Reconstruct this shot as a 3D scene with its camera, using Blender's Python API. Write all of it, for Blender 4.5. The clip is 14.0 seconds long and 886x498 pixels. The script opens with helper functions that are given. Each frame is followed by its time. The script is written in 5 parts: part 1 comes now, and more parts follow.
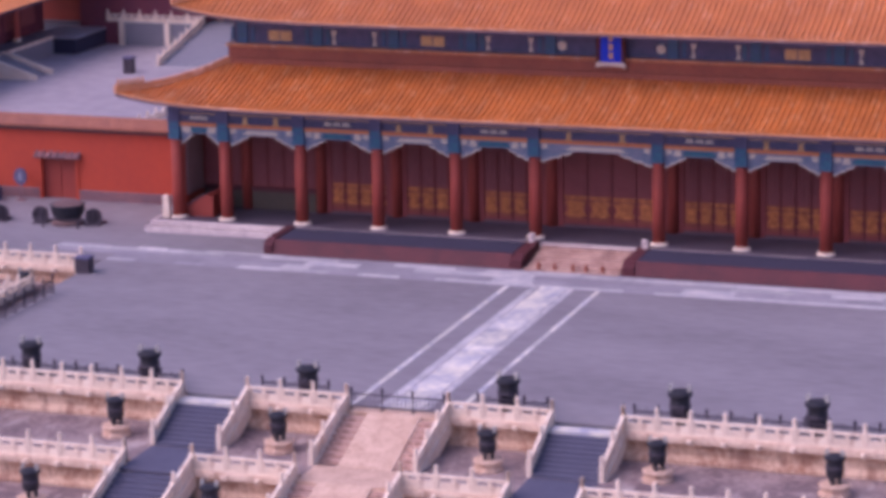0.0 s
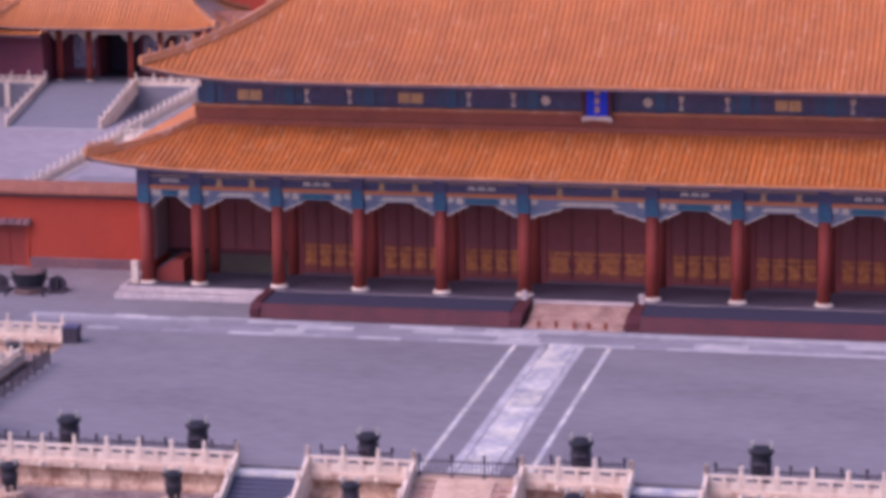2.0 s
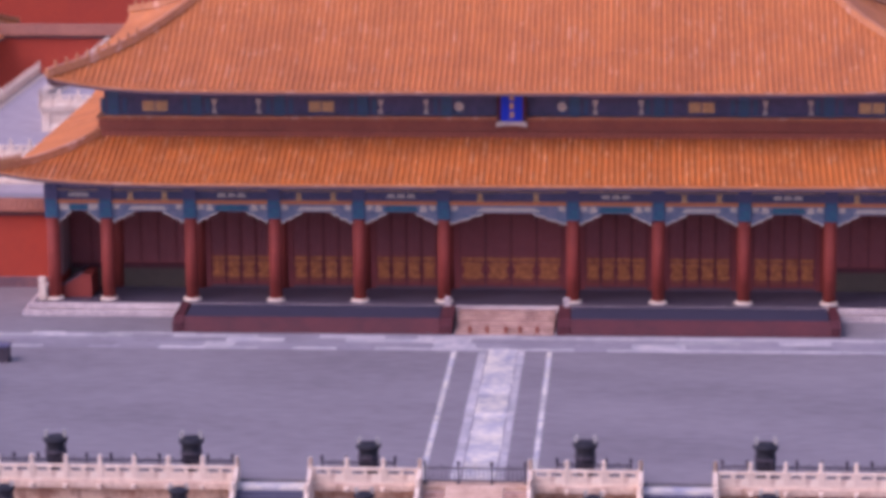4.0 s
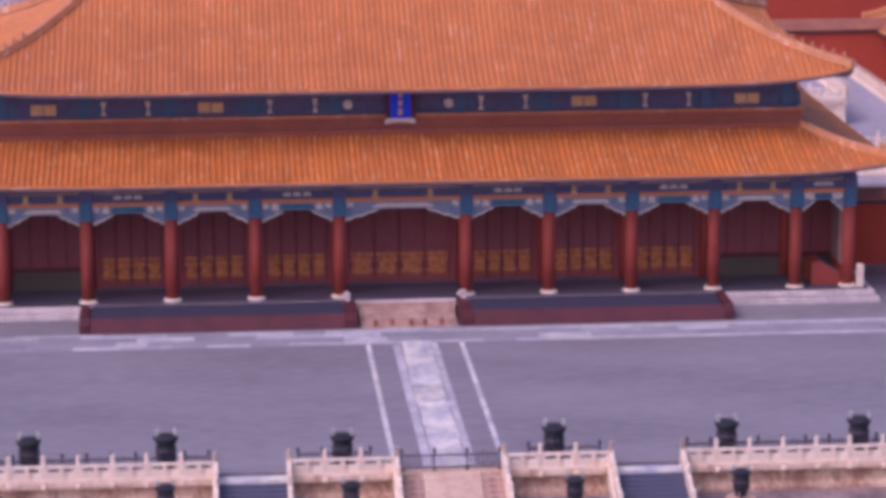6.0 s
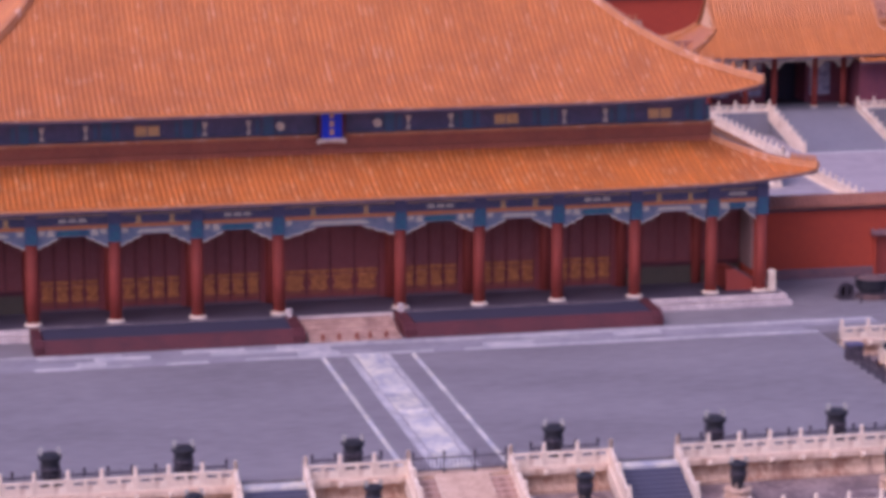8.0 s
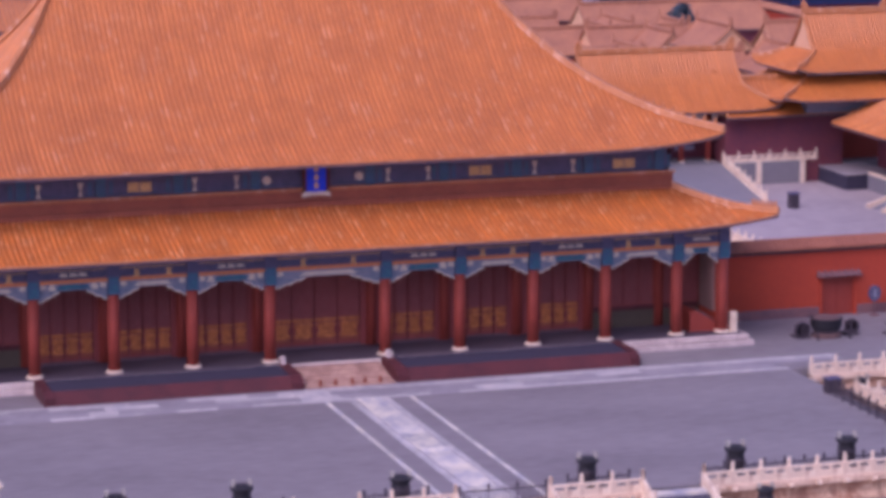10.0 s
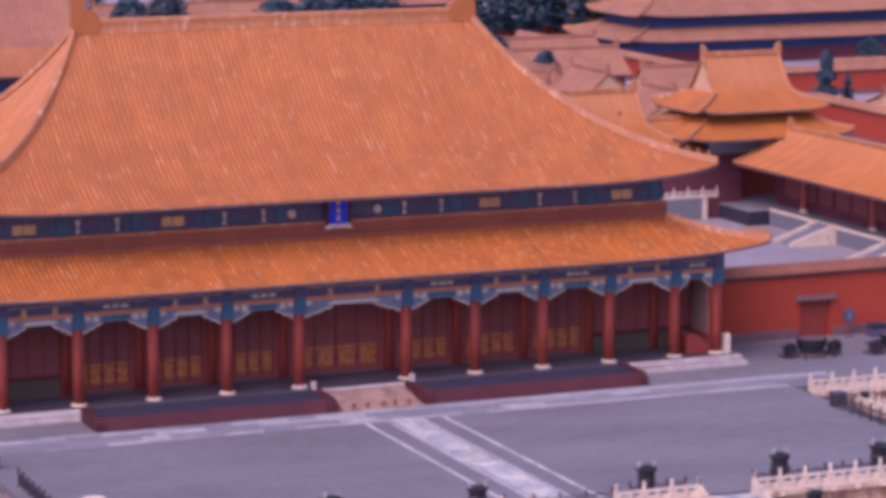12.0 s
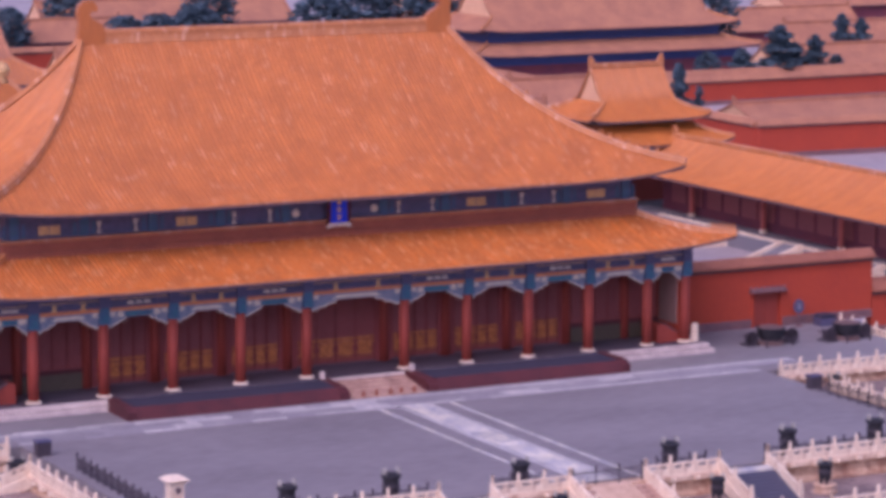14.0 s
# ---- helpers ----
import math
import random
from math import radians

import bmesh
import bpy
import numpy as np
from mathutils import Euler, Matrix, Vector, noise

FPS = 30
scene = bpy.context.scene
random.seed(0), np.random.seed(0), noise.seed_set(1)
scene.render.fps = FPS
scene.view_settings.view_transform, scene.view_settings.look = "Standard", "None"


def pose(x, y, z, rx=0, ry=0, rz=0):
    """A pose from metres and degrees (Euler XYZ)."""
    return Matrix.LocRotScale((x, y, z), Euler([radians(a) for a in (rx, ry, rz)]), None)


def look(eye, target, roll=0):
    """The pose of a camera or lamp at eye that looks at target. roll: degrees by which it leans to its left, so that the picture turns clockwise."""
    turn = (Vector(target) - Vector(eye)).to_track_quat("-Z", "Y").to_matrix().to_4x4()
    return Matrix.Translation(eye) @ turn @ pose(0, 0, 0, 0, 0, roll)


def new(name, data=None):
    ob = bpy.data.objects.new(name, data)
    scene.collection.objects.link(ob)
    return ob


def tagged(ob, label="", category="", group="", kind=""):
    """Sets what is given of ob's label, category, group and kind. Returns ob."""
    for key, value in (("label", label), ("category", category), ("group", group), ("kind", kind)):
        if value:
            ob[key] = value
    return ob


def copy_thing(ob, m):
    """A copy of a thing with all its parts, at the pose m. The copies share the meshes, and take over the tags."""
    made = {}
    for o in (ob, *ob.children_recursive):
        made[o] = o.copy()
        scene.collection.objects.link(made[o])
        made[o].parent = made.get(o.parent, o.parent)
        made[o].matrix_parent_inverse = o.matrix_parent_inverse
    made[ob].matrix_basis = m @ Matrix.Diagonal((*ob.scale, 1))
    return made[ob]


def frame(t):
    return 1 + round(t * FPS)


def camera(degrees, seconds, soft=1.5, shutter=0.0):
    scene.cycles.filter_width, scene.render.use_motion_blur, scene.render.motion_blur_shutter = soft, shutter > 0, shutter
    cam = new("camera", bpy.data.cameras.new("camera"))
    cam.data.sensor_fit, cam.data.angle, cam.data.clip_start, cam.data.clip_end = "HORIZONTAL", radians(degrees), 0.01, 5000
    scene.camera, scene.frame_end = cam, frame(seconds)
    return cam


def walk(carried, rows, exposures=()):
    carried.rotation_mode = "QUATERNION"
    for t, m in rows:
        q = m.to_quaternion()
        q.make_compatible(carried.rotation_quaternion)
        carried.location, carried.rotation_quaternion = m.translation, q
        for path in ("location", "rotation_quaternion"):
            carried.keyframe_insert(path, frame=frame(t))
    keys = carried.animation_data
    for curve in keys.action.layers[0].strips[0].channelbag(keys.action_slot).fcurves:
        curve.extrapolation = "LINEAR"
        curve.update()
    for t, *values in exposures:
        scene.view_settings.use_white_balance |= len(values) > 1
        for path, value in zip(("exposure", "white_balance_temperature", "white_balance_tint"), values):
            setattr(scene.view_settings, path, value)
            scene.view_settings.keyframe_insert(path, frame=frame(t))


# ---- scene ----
cam = camera(17.0, 14.0, soft=4.5)
PATH = [
    (0, (52.746, -183.921, 44.831), (52.11, -182.08, 44.378), -1.0),
    (0.5, (47.082, -184.652, 45.009), (46.499, -182.792, 44.561), -0.9),
    (1, (41.748, -185.271, 45.017), (41.217, -183.393, 44.579), -0.9),
    (1.5, (36.219, -185.927, 45.013), (35.746, -184.032, 44.584), -0.8),
    (2, (30.737, -186.59, 44.974), (30.323, -184.679, 44.551), -0.8),
    (4.5, (3.482, -190.219, 44.928), (3.422, -188.265, 44.508), -0.4),
    (5, (-1.586, -191.086, 44.906), (-1.574, -189.13, 44.485), -0.4),
    (5.5, (-6.97, -191.915, 44.926), (-6.887, -189.961, 44.507), -0.3),
    (6, (-12.242, -192.754, 44.955), (-12.091, -190.803, 44.539), -0.3),
    (6.5, (-17.56, -193.689, 45.021), (-17.339, -191.745, 44.607), -0.2),
    (7, (-22.711, -194.495, 44.936), (-22.426, -192.559, 44.525), -0.2),
    (7.5, (-28.08, -195.208, 44.832), (-27.735, -193.279, 44.429), -0.2),
    (8, (-33.463, -195.941, 44.724), (-33.064, -194.02, 44.332), -0.2),
    (10.3, (-56.17, -199.247, 44.597), (-55.563, -197.372, 44.258), -0.2),
    (10.5, (-58.236, -199.54, 44.589), (-57.614, -197.669, 44.254), -0.2),
    (11, (-63.705, -200.296, 44.508), (-63.042, -198.437, 44.184), -0.2),
    (11.5, (-68.937, -201.26, 44.416), (-68.235, -199.414, 44.102), -0.0),
    (12, (-74.609, -202.275, 44.454), (-73.868, -200.443, 44.145), -0.2),
    (12.5, (-80.326, -203.313, 44.523), (-79.544, -201.498, 44.218), -0.2),
    (13, (-86.112, -204.296, 44.52), (-85.29, -202.498, 44.219), -0.2),
    (13.5, (-91.643, -205.265, 44.584), (-90.783, -203.484, 44.286), -0.1),
    (14, (-97.43, -206.304, 44.664), (-96.532, -204.541, 44.368), -0.0),
]
walk(cam, [(t, look(eye, target, roll)) for t, eye, target, roll in PATH], [(0, 0.46, 5750, 45), (5, 0.36, 5750, 45), (10.5, 0.28, 5750, 45), (14, 0.28, 5750, 45)])

# ---- world, sun ----
SUN_EL, SUN_AZ = 48.0, 232.0  # degrees above the horizon, clockwise from north
world = bpy.data.worlds.new("sky")
scene.world = world
world.use_nodes = True
wn = world.node_tree.nodes
sky = wn.new("ShaderNodeTexSky")
sky.sky_type, sky.sun_disc = "NISHITA", False
sky.sun_elevation, sky.sun_rotation = radians(SUN_EL), radians(SUN_AZ)
sky.dust_density, sky.air_density = 3.0, 1.0
world.node_tree.links.new(sky.outputs[0], wn["Background"].inputs["Color"])
wn["Background"].inputs["Strength"].default_value = 0.13
sun = new("sun", bpy.data.lights.new("sun", "SUN"))
sun.data.energy, sun.data.angle, sun.data.color = 0.95, radians(45), (1.0, 0.86, 0.74)
az, el = radians(SUN_AZ), radians(SUN_EL)
sun.matrix_world = look((math.sin(az) * math.cos(el) * 300, math.cos(az) * math.cos(el) * 300, math.sin(el) * 300), (0, 0, 0))


# ---- materials ----
def material(name, color, dark=None, rough=0.7, metal=0.0, scale=0.6, fine=9.0, amount=0.5, bump=0.15, per_object=0.0, island=0.0, streak=None, spec=0.3, fleck=None):
    """Two scales of noise between two colours, bump, and a spread from piece to piece."""
    m = bpy.data.materials.new(name)
    m.use_nodes = True
    n, l = m.node_tree.nodes, m.node_tree.links
    b = n["Principled BSDF"]
    dark = dark or tuple(c * 0.6 for c in color)
    tc = n.new("ShaderNodeTexCoord")
    mp = n.new("ShaderNodeMapping")
    l.new(tc.outputs["Object"], mp.inputs["Vector"])
    if streak:
        mp.inputs["Scale"].default_value = streak
    big, small = n.new("ShaderNodeTexNoise"), n.new("ShaderNodeTexNoise")
    for t, s, d in ((big, scale, 4.0), (small, fine, 3.0)):
        t.inputs["Scale"].default_value, t.inputs["Detail"].default_value = s, d
        l.new(mp.outputs["Vector"], t.inputs["Vector"])
    mix = n.new("ShaderNodeMix")
    mix.data_type = "FLOAT"
    mix.inputs[0].default_value = 0.45
    l.new(big.outputs["Fac"], mix.inputs[2])
    l.new(small.outputs["Fac"], mix.inputs[3])
    ramp = n.new("ShaderNodeMapRange")
    ramp.inputs["From Min"].default_value, ramp.inputs["From Max"].default_value = 0.5 - 0.25 / max(amount, 0.05) * 0.5, 0.5 + 0.25 / max(amount, 0.05) * 0.5
    l.new(mix.outputs[0], ramp.inputs["Value"])
    col = n.new("ShaderNodeMix")
    col.data_type = "RGBA"
    col.inputs[6].default_value, col.inputs[7].default_value = (*dark, 1), (*color, 1)
    l.new(ramp.outputs[0], col.inputs[0])
    out = col.outputs[2]
    if fleck:
        tint, level, size, share = fleck
        fn = n.new("ShaderNodeTexNoise")
        fn.inputs["Scale"].default_value, fn.inputs["Detail"].default_value = size, 2.0
        fm = n.new("ShaderNodeMapping")
        fm.inputs["Scale"].default_value = (1.7, 0.7, 0.7)
        l.new(tc.outputs["Object"], fm.inputs["Vector"])
        l.new(fm.outputs["Vector"], fn.inputs["Vector"])
        fr = n.new("ShaderNodeMapRange")
        fr.inputs["From Min"].default_value, fr.inputs["From Max"].default_value, fr.inputs["To Max"].default_value = level, level + 0.12, share
        l.new(fn.outputs["Fac"], fr.inputs["Value"])
        fc = n.new("ShaderNodeMix")
        fc.data_type = "RGBA"
        fc.inputs[7].default_value = (*tint, 1)
        l.new(fr.outputs[0], fc.inputs[0])
        l.new(out, fc.inputs[6])
        out = fc.outputs[2]
    if per_object or island:
        src = n.new("ShaderNodeObjectInfo").outputs["Random"] if per_object else n.new("ShaderNodeNewGeometry").outputs["Random Per Island"]
        vary = n.new("ShaderNodeMapRange")
        vary.inputs["To Min"].default_value, vary.inputs["To Max"].default_value = 1 - (per_object or island), 1 + (per_object or island)
        l.new(src, vary.inputs["Value"])
        hsv = n.new("ShaderNodeHueSaturation")
        l.new(vary.outputs[0], hsv.inputs["Value"])
        l.new(out, hsv.inputs["Color"])
        out = hsv.outputs[0]
    l.new(out, b.inputs["Base Color"])
    b.inputs["Roughness"].default_value, b.inputs["Metallic"].default_value = rough, metal
    b.inputs["Specular IOR Level"].default_value = spec
    if bump:
        bp = n.new("ShaderNodeBump")
        bp.inputs["Strength"].default_value, bp.inputs["Distance"].default_value = bump, 0.05
        l.new(small.outputs["Fac"], bp.inputs["Height"])
        l.new(bp.outputs[0], b.inputs["Normal"])
    return m


TILE = material("glazed_tile", (0.58, 0.188, 0.046), (0.43, 0.136, 0.038), 0.36, spec=0.5, scale=0.25, fine=2.5, amount=0.7, streak=(1, 0.35, 0.35))
# lower roof ribs: more saturated orange with denser pale flecks
LOWRIB = material("flecked_tile_rib", (0.68, 0.205, 0.04), (0.46, 0.14, 0.042), 0.4, spec=0.5, scale=0.5, fine=3.5, amount=1.5, per_object=0.1, fleck=((0.84, 0.46, 0.24), 0.545, 1.3, 0.5))
RIB = material("glazed_tile_rib", (0.65, 0.218, 0.058), (0.47, 0.152, 0.046), 0.36, spec=0.5, scale=0.45, fine=3.0, amount=1.3, per_object=0.08, fleck=((0.82, 0.44, 0.26), 0.57, 1.0, 0.42))
RIBS = material("glazed_tile_ribs", (0.65, 0.22, 0.05), (0.50, 0.16, 0.042), 0.36, spec=0.5, scale=0.5, fine=4.0, amount=0.9, island=0.1, fleck=((0.76, 0.38, 0.2), 0.6, 0.9, 0.25))
RIDGE = material("glazed_ridge", (0.64, 0.26, 0.10), (0.44, 0.16, 0.06), 0.36, spec=0.5, scale=0.8, fine=5.0, amount=0.8, fleck=((0.80, 0.50, 0.36), 0.57, 1.2, 0.6))
# tile for the roofs farther back, greyer than TILE
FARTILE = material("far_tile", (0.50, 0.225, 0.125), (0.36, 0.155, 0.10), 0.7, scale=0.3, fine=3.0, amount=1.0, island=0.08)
COPING = material("dusty_coping_tile", (0.37, 0.14, 0.085), (0.27, 0.10, 0.068), 0.55, scale=0.4, fine=3.0, amount=1.0, island=0.08)
# dark purplish red; on the wall foot it is painted shade
WALLFOOT = material("purplish_dark_red", (0.26, 0.13, 0.13), (0.17, 0.10, 0.115), 0.8, scale=0.5, fine=3.0, amount=1.0)
GREYTILE = material("brown_tile", (0.22, 0.13, 0.12), (0.13, 0.08, 0.08), 0.75, scale=0.4, fine=3.0)
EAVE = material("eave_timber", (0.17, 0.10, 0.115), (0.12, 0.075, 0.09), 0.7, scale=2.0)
PLASTER = material("red_plaster", (0.50, 0.075, 0.035), (0.40, 0.06, 0.035), 0.85, scale=0.25, fine=2.0, amount=0.6, bump=0.05)
LACQUER = material("red_lacquer", (0.36, 0.065, 0.043), (0.27, 0.05, 0.038), 0.65, scale=1.0, fine=6.0, per_object=0.05)
DEEPRED = material("dark_red_lacquer", (0.32, 0.07, 0.066), (0.22, 0.052, 0.052), 0.6, scale=1.0, fine=6.0)
LATTICE = material("lattice_timber", (0.36, 0.11, 0.11), (0.24, 0.075, 0.08), 0.6, scale=2.0)
# dark red that carries painted eave shade on the ridge bands
MAROON = material("dull_maroon", (0.35, 0.105, 0.06), (0.25, 0.075, 0.05), 0.7, scale=0.5, fine=4.0, amount=0.8)
GABLE = material("pale_gable", (0.84, 0.52, 0.32), (0.68, 0.38, 0.23), 0.7, scale=0.6, fine=4.0)
RAMP = material("ramp_brick", (0.25, 0.24, 0.27), (0.19, 0.18, 0.21), 0.8, scale=0.2, fine=2.0)
FARRED = material("faded_red_wall", (0.23, 0.058, 0.07), (0.14, 0.046, 0.075), 0.8, scale=0.3, fine=3.0, amount=0.8)
PINKRED = material("faded_red_column", (0.58, 0.16, 0.13), (0.44, 0.12, 0.10), 0.7, scale=1.0, fine=5.0)
# blue beam paint made more saturated to put distance haze into it
FARBLUE = material("hazed_blue_beam", (0.05, 0.09, 0.27), (0.04, 0.07, 0.20), 0.6, scale=1.0, fine=5.0)
# near-black colour standing in for the shade of unlit interiors
SHADE = material("interior_shade", (0.05, 0.042, 0.065), (0.035, 0.03, 0.05), 0.8)
GILT = material("gilt_timber", (0.70, 0.25, 0.075), (0.28, 0.08, 0.04), 0.45, metal=0.2, scale=3.0, fine=9.0, amount=1.0, bump=0.5)
GOLD = material("gold_paint", (0.78, 0.48, 0.22), (0.50, 0.28, 0.13), 0.5, scale=4.0, fine=14.0, amount=1.0)
PALEGOLD = material("pale_paint", (0.80, 0.68, 0.52), (0.52, 0.44, 0.40), 0.6, scale=4.0, fine=14.0, amount=1.0)
NAVY = material("navy_paint", (0.125, 0.108, 0.20), (0.08, 0.085, 0.145), 0.6, scale=2.0, fine=7.0, amount=1.0)
BLUE = material("blue_paint", (0.07, 0.125, 0.25), (0.06, 0.13, 0.18), 0.6, scale=2.5, fine=8.0, amount=1.0)
PALELATTICE = material("pale_lattice", (0.46, 0.42, 0.5), (0.2, 0.17, 0.25), 0.6, scale=1.5, fine=5.0, amount=1.4)
TEAL = material("teal_paint", (0.05, 0.19, 0.24), (0.05, 0.11, 0.2), 0.6, scale=2.5, fine=8.0, amount=1.0)
PALEBLUE = material("pale_blue_paint", (0.28, 0.27, 0.34), (0.15, 0.20, 0.28), 0.6, scale=3.0, fine=9.0, amount=1.0)
SIGNBLUE = material("plaque_blue", (0.015, 0.06, 0.78), (0.012, 0.045, 0.62), 0.4, scale=3.0)
VERMILION = material("vermilion_line", (0.78, 0.27, 0.10), (0.60, 0.19, 0.08), 0.55, scale=3.0)
MARBLE = material("marble", (0.89, 0.765, 0.625), (0.69, 0.52, 0.39), 0.65, scale=0.8, fine=6.0, amount=0.8, per_object=0.06, fleck=((0.46, 0.28, 0.19), 0.6, 0.8, 0.5))
PODIUMSTONE = material("podium_stone", (0.70, 0.60, 0.56), (0.48, 0.39, 0.38), 0.7, scale=0.5, fine=4.0, amount=1.1)
CREAMSTONE = material("cream_stone", (0.84, 0.66, 0.51), (0.60, 0.41, 0.29), 0.7, scale=0.6, fine=5.0, amount=1.0, fleck=((0.38, 0.2, 0.13), 0.57, 0.6, 0.6))
STONE = material("stained_stone", (0.76, 0.55, 0.39), (0.42, 0.22, 0.14), 0.75, scale=0.45, fine=4.0, amount=1.2, streak=(1, 1, 0.5), fleck=((0.28, 0.13, 0.09), 0.58, 0.5, 0.7))
CARVED = material("carved_marble", (0.74, 0.53, 0.39), (0.52, 0.33, 0.23), 0.7, scale=1.2, fine=5.0, amount=0.9, bump=0.8)
PAVING = material("plaza_brick", (0.28, 0.252, 0.268), (0.207, 0.185, 0.20), 0.75, scale=0.1, fine=1.2, amount=1.1, streak=(0.6, 1.6, 1))
TERRACE = material("terrace_brick", (0.36, 0.27, 0.25), (0.17, 0.12, 0.125), 0.8, scale=0.45, fine=3.0, amount=1.2, fleck=((0.55, 0.46, 0.42), 0.6, 0.6, 0.5))
COURT = material("court_brick", (0.44, 0.38, 0.40), (0.33, 0.29, 0.31), 0.85, scale=0.05, fine=0.7, amount=0.9)
PALESLAB = material("pale_slab", (0.58, 0.54, 0.52), (0.38, 0.37, 0.40), 0.7, scale=0.7, fine=2.5, amount=1.2, per_object=0.15)
CREAMSLAB = material("cream_slab", (0.76, 0.70, 0.58), (0.45, 0.44, 0.47), 0.7, scale=0.45, fine=2.0, amount=1.4, per_object=0.16, fleck=((0.34, 0.34, 0.42), 0.56, 0.45, 0.7))
BANDSLAB = material("band_slab", (0.34, 0.315, 0.34), (0.26, 0.24, 0.27), 0.7, scale=0.35, fine=2.0, amount=1.0, per_object=0.12)
STAIRSTONE = material("worn_stair_stone", (0.56, 0.37, 0.29), (0.36, 0.21, 0.17), 0.75, scale=0.9, fine=4.0, amount=1.2, bump=0.6, fleck=((0.2, 0.1, 0.09), 0.58, 0.5, 0.6))
STEP = material("grey_step", (0.12, 0.118, 0.17), (0.08, 0.08, 0.12), 0.75, scale=1.0, fine=5.0)
LINING = material("aged_plaster", (0.34, 0.20, 0.18), (0.24, 0.14, 0.13), 0.8, scale=0.8, fine=4.0)
CARPET = material("dark_carpet", (0.052, 0.048, 0.082), (0.038, 0.036, 0.062), 0.9, scale=0.6, fine=6.0)
SKIRT = material("red_board", (0.125, 0.031, 0.036), (0.08, 0.024, 0.031), 0.65, scale=0.5, fine=5.0, amount=1.0)
BRONZE = material("bronze", (0.04, 0.038, 0.048), (0.026, 0.026, 0.034), 0.6, metal=0.2, scale=2.0, fine=8.0)
LIDSTONE = material("pale_lid", (0.52, 0.50, 0.44), (0.32, 0.30, 0.28), 0.7, scale=2.0)
IRON = material("dark_iron", (0.075, 0.058, 0.075), (0.05, 0.04, 0.052), 0.6, scale=3.0)
GREENPANEL = material("green_brick", (0.115, 0.085, 0.065), (0.085, 0.066, 0.05), 0.7, scale=2.0)
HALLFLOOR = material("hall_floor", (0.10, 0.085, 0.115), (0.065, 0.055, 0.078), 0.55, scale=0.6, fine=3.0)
# leaf green lightened and blued: distance haze put into the colour
LEAF = material("hazed_foliage", (0.085, 0.135, 0.17), (0.05, 0.085, 0.125), 0.8, scale=0.5, fine=3.0, island=0.3)
BARK = material("bark", (0.09, 0.06, 0.045), (0.05, 0.035, 0.03), 0.9, scale=2.0)


# ---- mesh helpers ----
class Shape:
    """Vertices and faces of one mesh."""

    def __init__(self):
        self.v, self.f = [], []

    def add(self, verts, faces):
        k = len(self.v)
        self.v += verts
        self.f += [tuple(i + k for i in f) for f in faces]
        return self

    def box(self, x0, x1, y0, y1, z0, z1, bevel=0.0):
        if bevel:
            b = bevel
            ring = lambda i, z: [(x0 + i, y0 + i, z), (x1 - i, y0 + i, z), (x1 - i, y1 - i, z), (x0 + i, y1 - i, z)]
            return self.loft([ring(0, z0), ring(0, z1 - b), ring(b, z1)])
        v = [(x, y, z) for z in (z0, z1) for y in (y0, y1) for x in (x0, x1)]
        return self.add(v, [(0, 2, 3, 1), (4, 5, 7, 6), (0, 1, 5, 4), (2, 6, 7, 3), (0, 4, 6, 2), (1, 3, 7, 5)])

    def loft(self, rings, caps=True, closed=True):
        n = len(rings[0])
        v = [p for r in rings for p in r]
        f = []
        for k in range(len(rings) - 1):
            for i in range(n if closed else n - 1):
                j = (i + 1) % n
                f.append((k * n + i, k * n + j, (k + 1) * n + j, (k + 1) * n + i))
        if caps and closed:
            f += [tuple(reversed(range(n))), tuple(range((len(rings) - 1) * n, len(rings) * n))]
        return self.add(v, f)

    def lathe(self, profile, cx=0.0, cy=0.0, n=12):
        rings = [[(cx + r * math.cos(2 * math.pi * i / n), cy + r * math.sin(2 * math.pi * i / n), z) for i in range(n)] for r, z in profile]
        return self.loft(rings)

    def prism(self, outline, axis, a, b):
        """An outline of (p, q) pairs pushed along axis x, y or z from a to b."""
        put = {"x": lambda p, q, c: (c, p, q), "y": lambda p, q, c: (p, c, q), "z": lambda p, q, c: (p, q, c)}[axis]
        return self.loft([[put(p, q, c) for p, q in outline] for c in (a, b)])

    def tube(self, path, w, h):
        """A square bar along a path, w wide in plan and h high, standing on the path."""
        rings = []
        for k, p in enumerate(path):
            d = Vector(path[min(k + 1, len(path) - 1)]) - Vector(path[max(k - 1, 0)])
            side = Vector((-d.y, d.x, 0)).normalized() * w / 2
            p = Vector(p)
            rings.append([tuple(p - side), tuple(p + side), tuple(p + side * 0.7 + Vector((0, 0, h))), tuple(p - side * 0.7 + Vector((0, 0, h)))])
        return self.loft(rings)

    def mesh(self, name, mat, smooth=False):
        me = bpy.data.meshes.new(name)
        me.from_pydata(self.v, [], self.f)
        bm = bmesh.new()
        bm.from_mesh(me)
        bmesh.ops.recalc_face_normals(bm, faces=bm.faces)
        bm.to_mesh(me)
        bm.free()
        if smooth:
            me.polygons.foreach_set("use_smooth", [True] * len(me.polygons))
        me.materials.append(mat)
        return me


def part(name, shape, mat, parent, label="", at=(0, 0, 0), smooth=False, turn=0.0, kind=""):
    """ONE mesh object under a thing or a part."""
    ob = new(name, shape if isinstance(shape, bpy.types.Mesh) else shape.mesh(name, mat, smooth))
    ob.parent = parent
    ob.location = at
    ob.rotation_euler = (0, 0, turn)
    return tagged(ob, label, kind=kind)


def thing(name, label, category, at=(0, 0, 0), group="", turn=0.0, kind=""):
    ob = new(name)
    ob.empty_display_size = 0.5
    ob.location = at
    ob.rotation_euler = (0, 0, turn)
    return tagged(ob, label, category, group, kind)


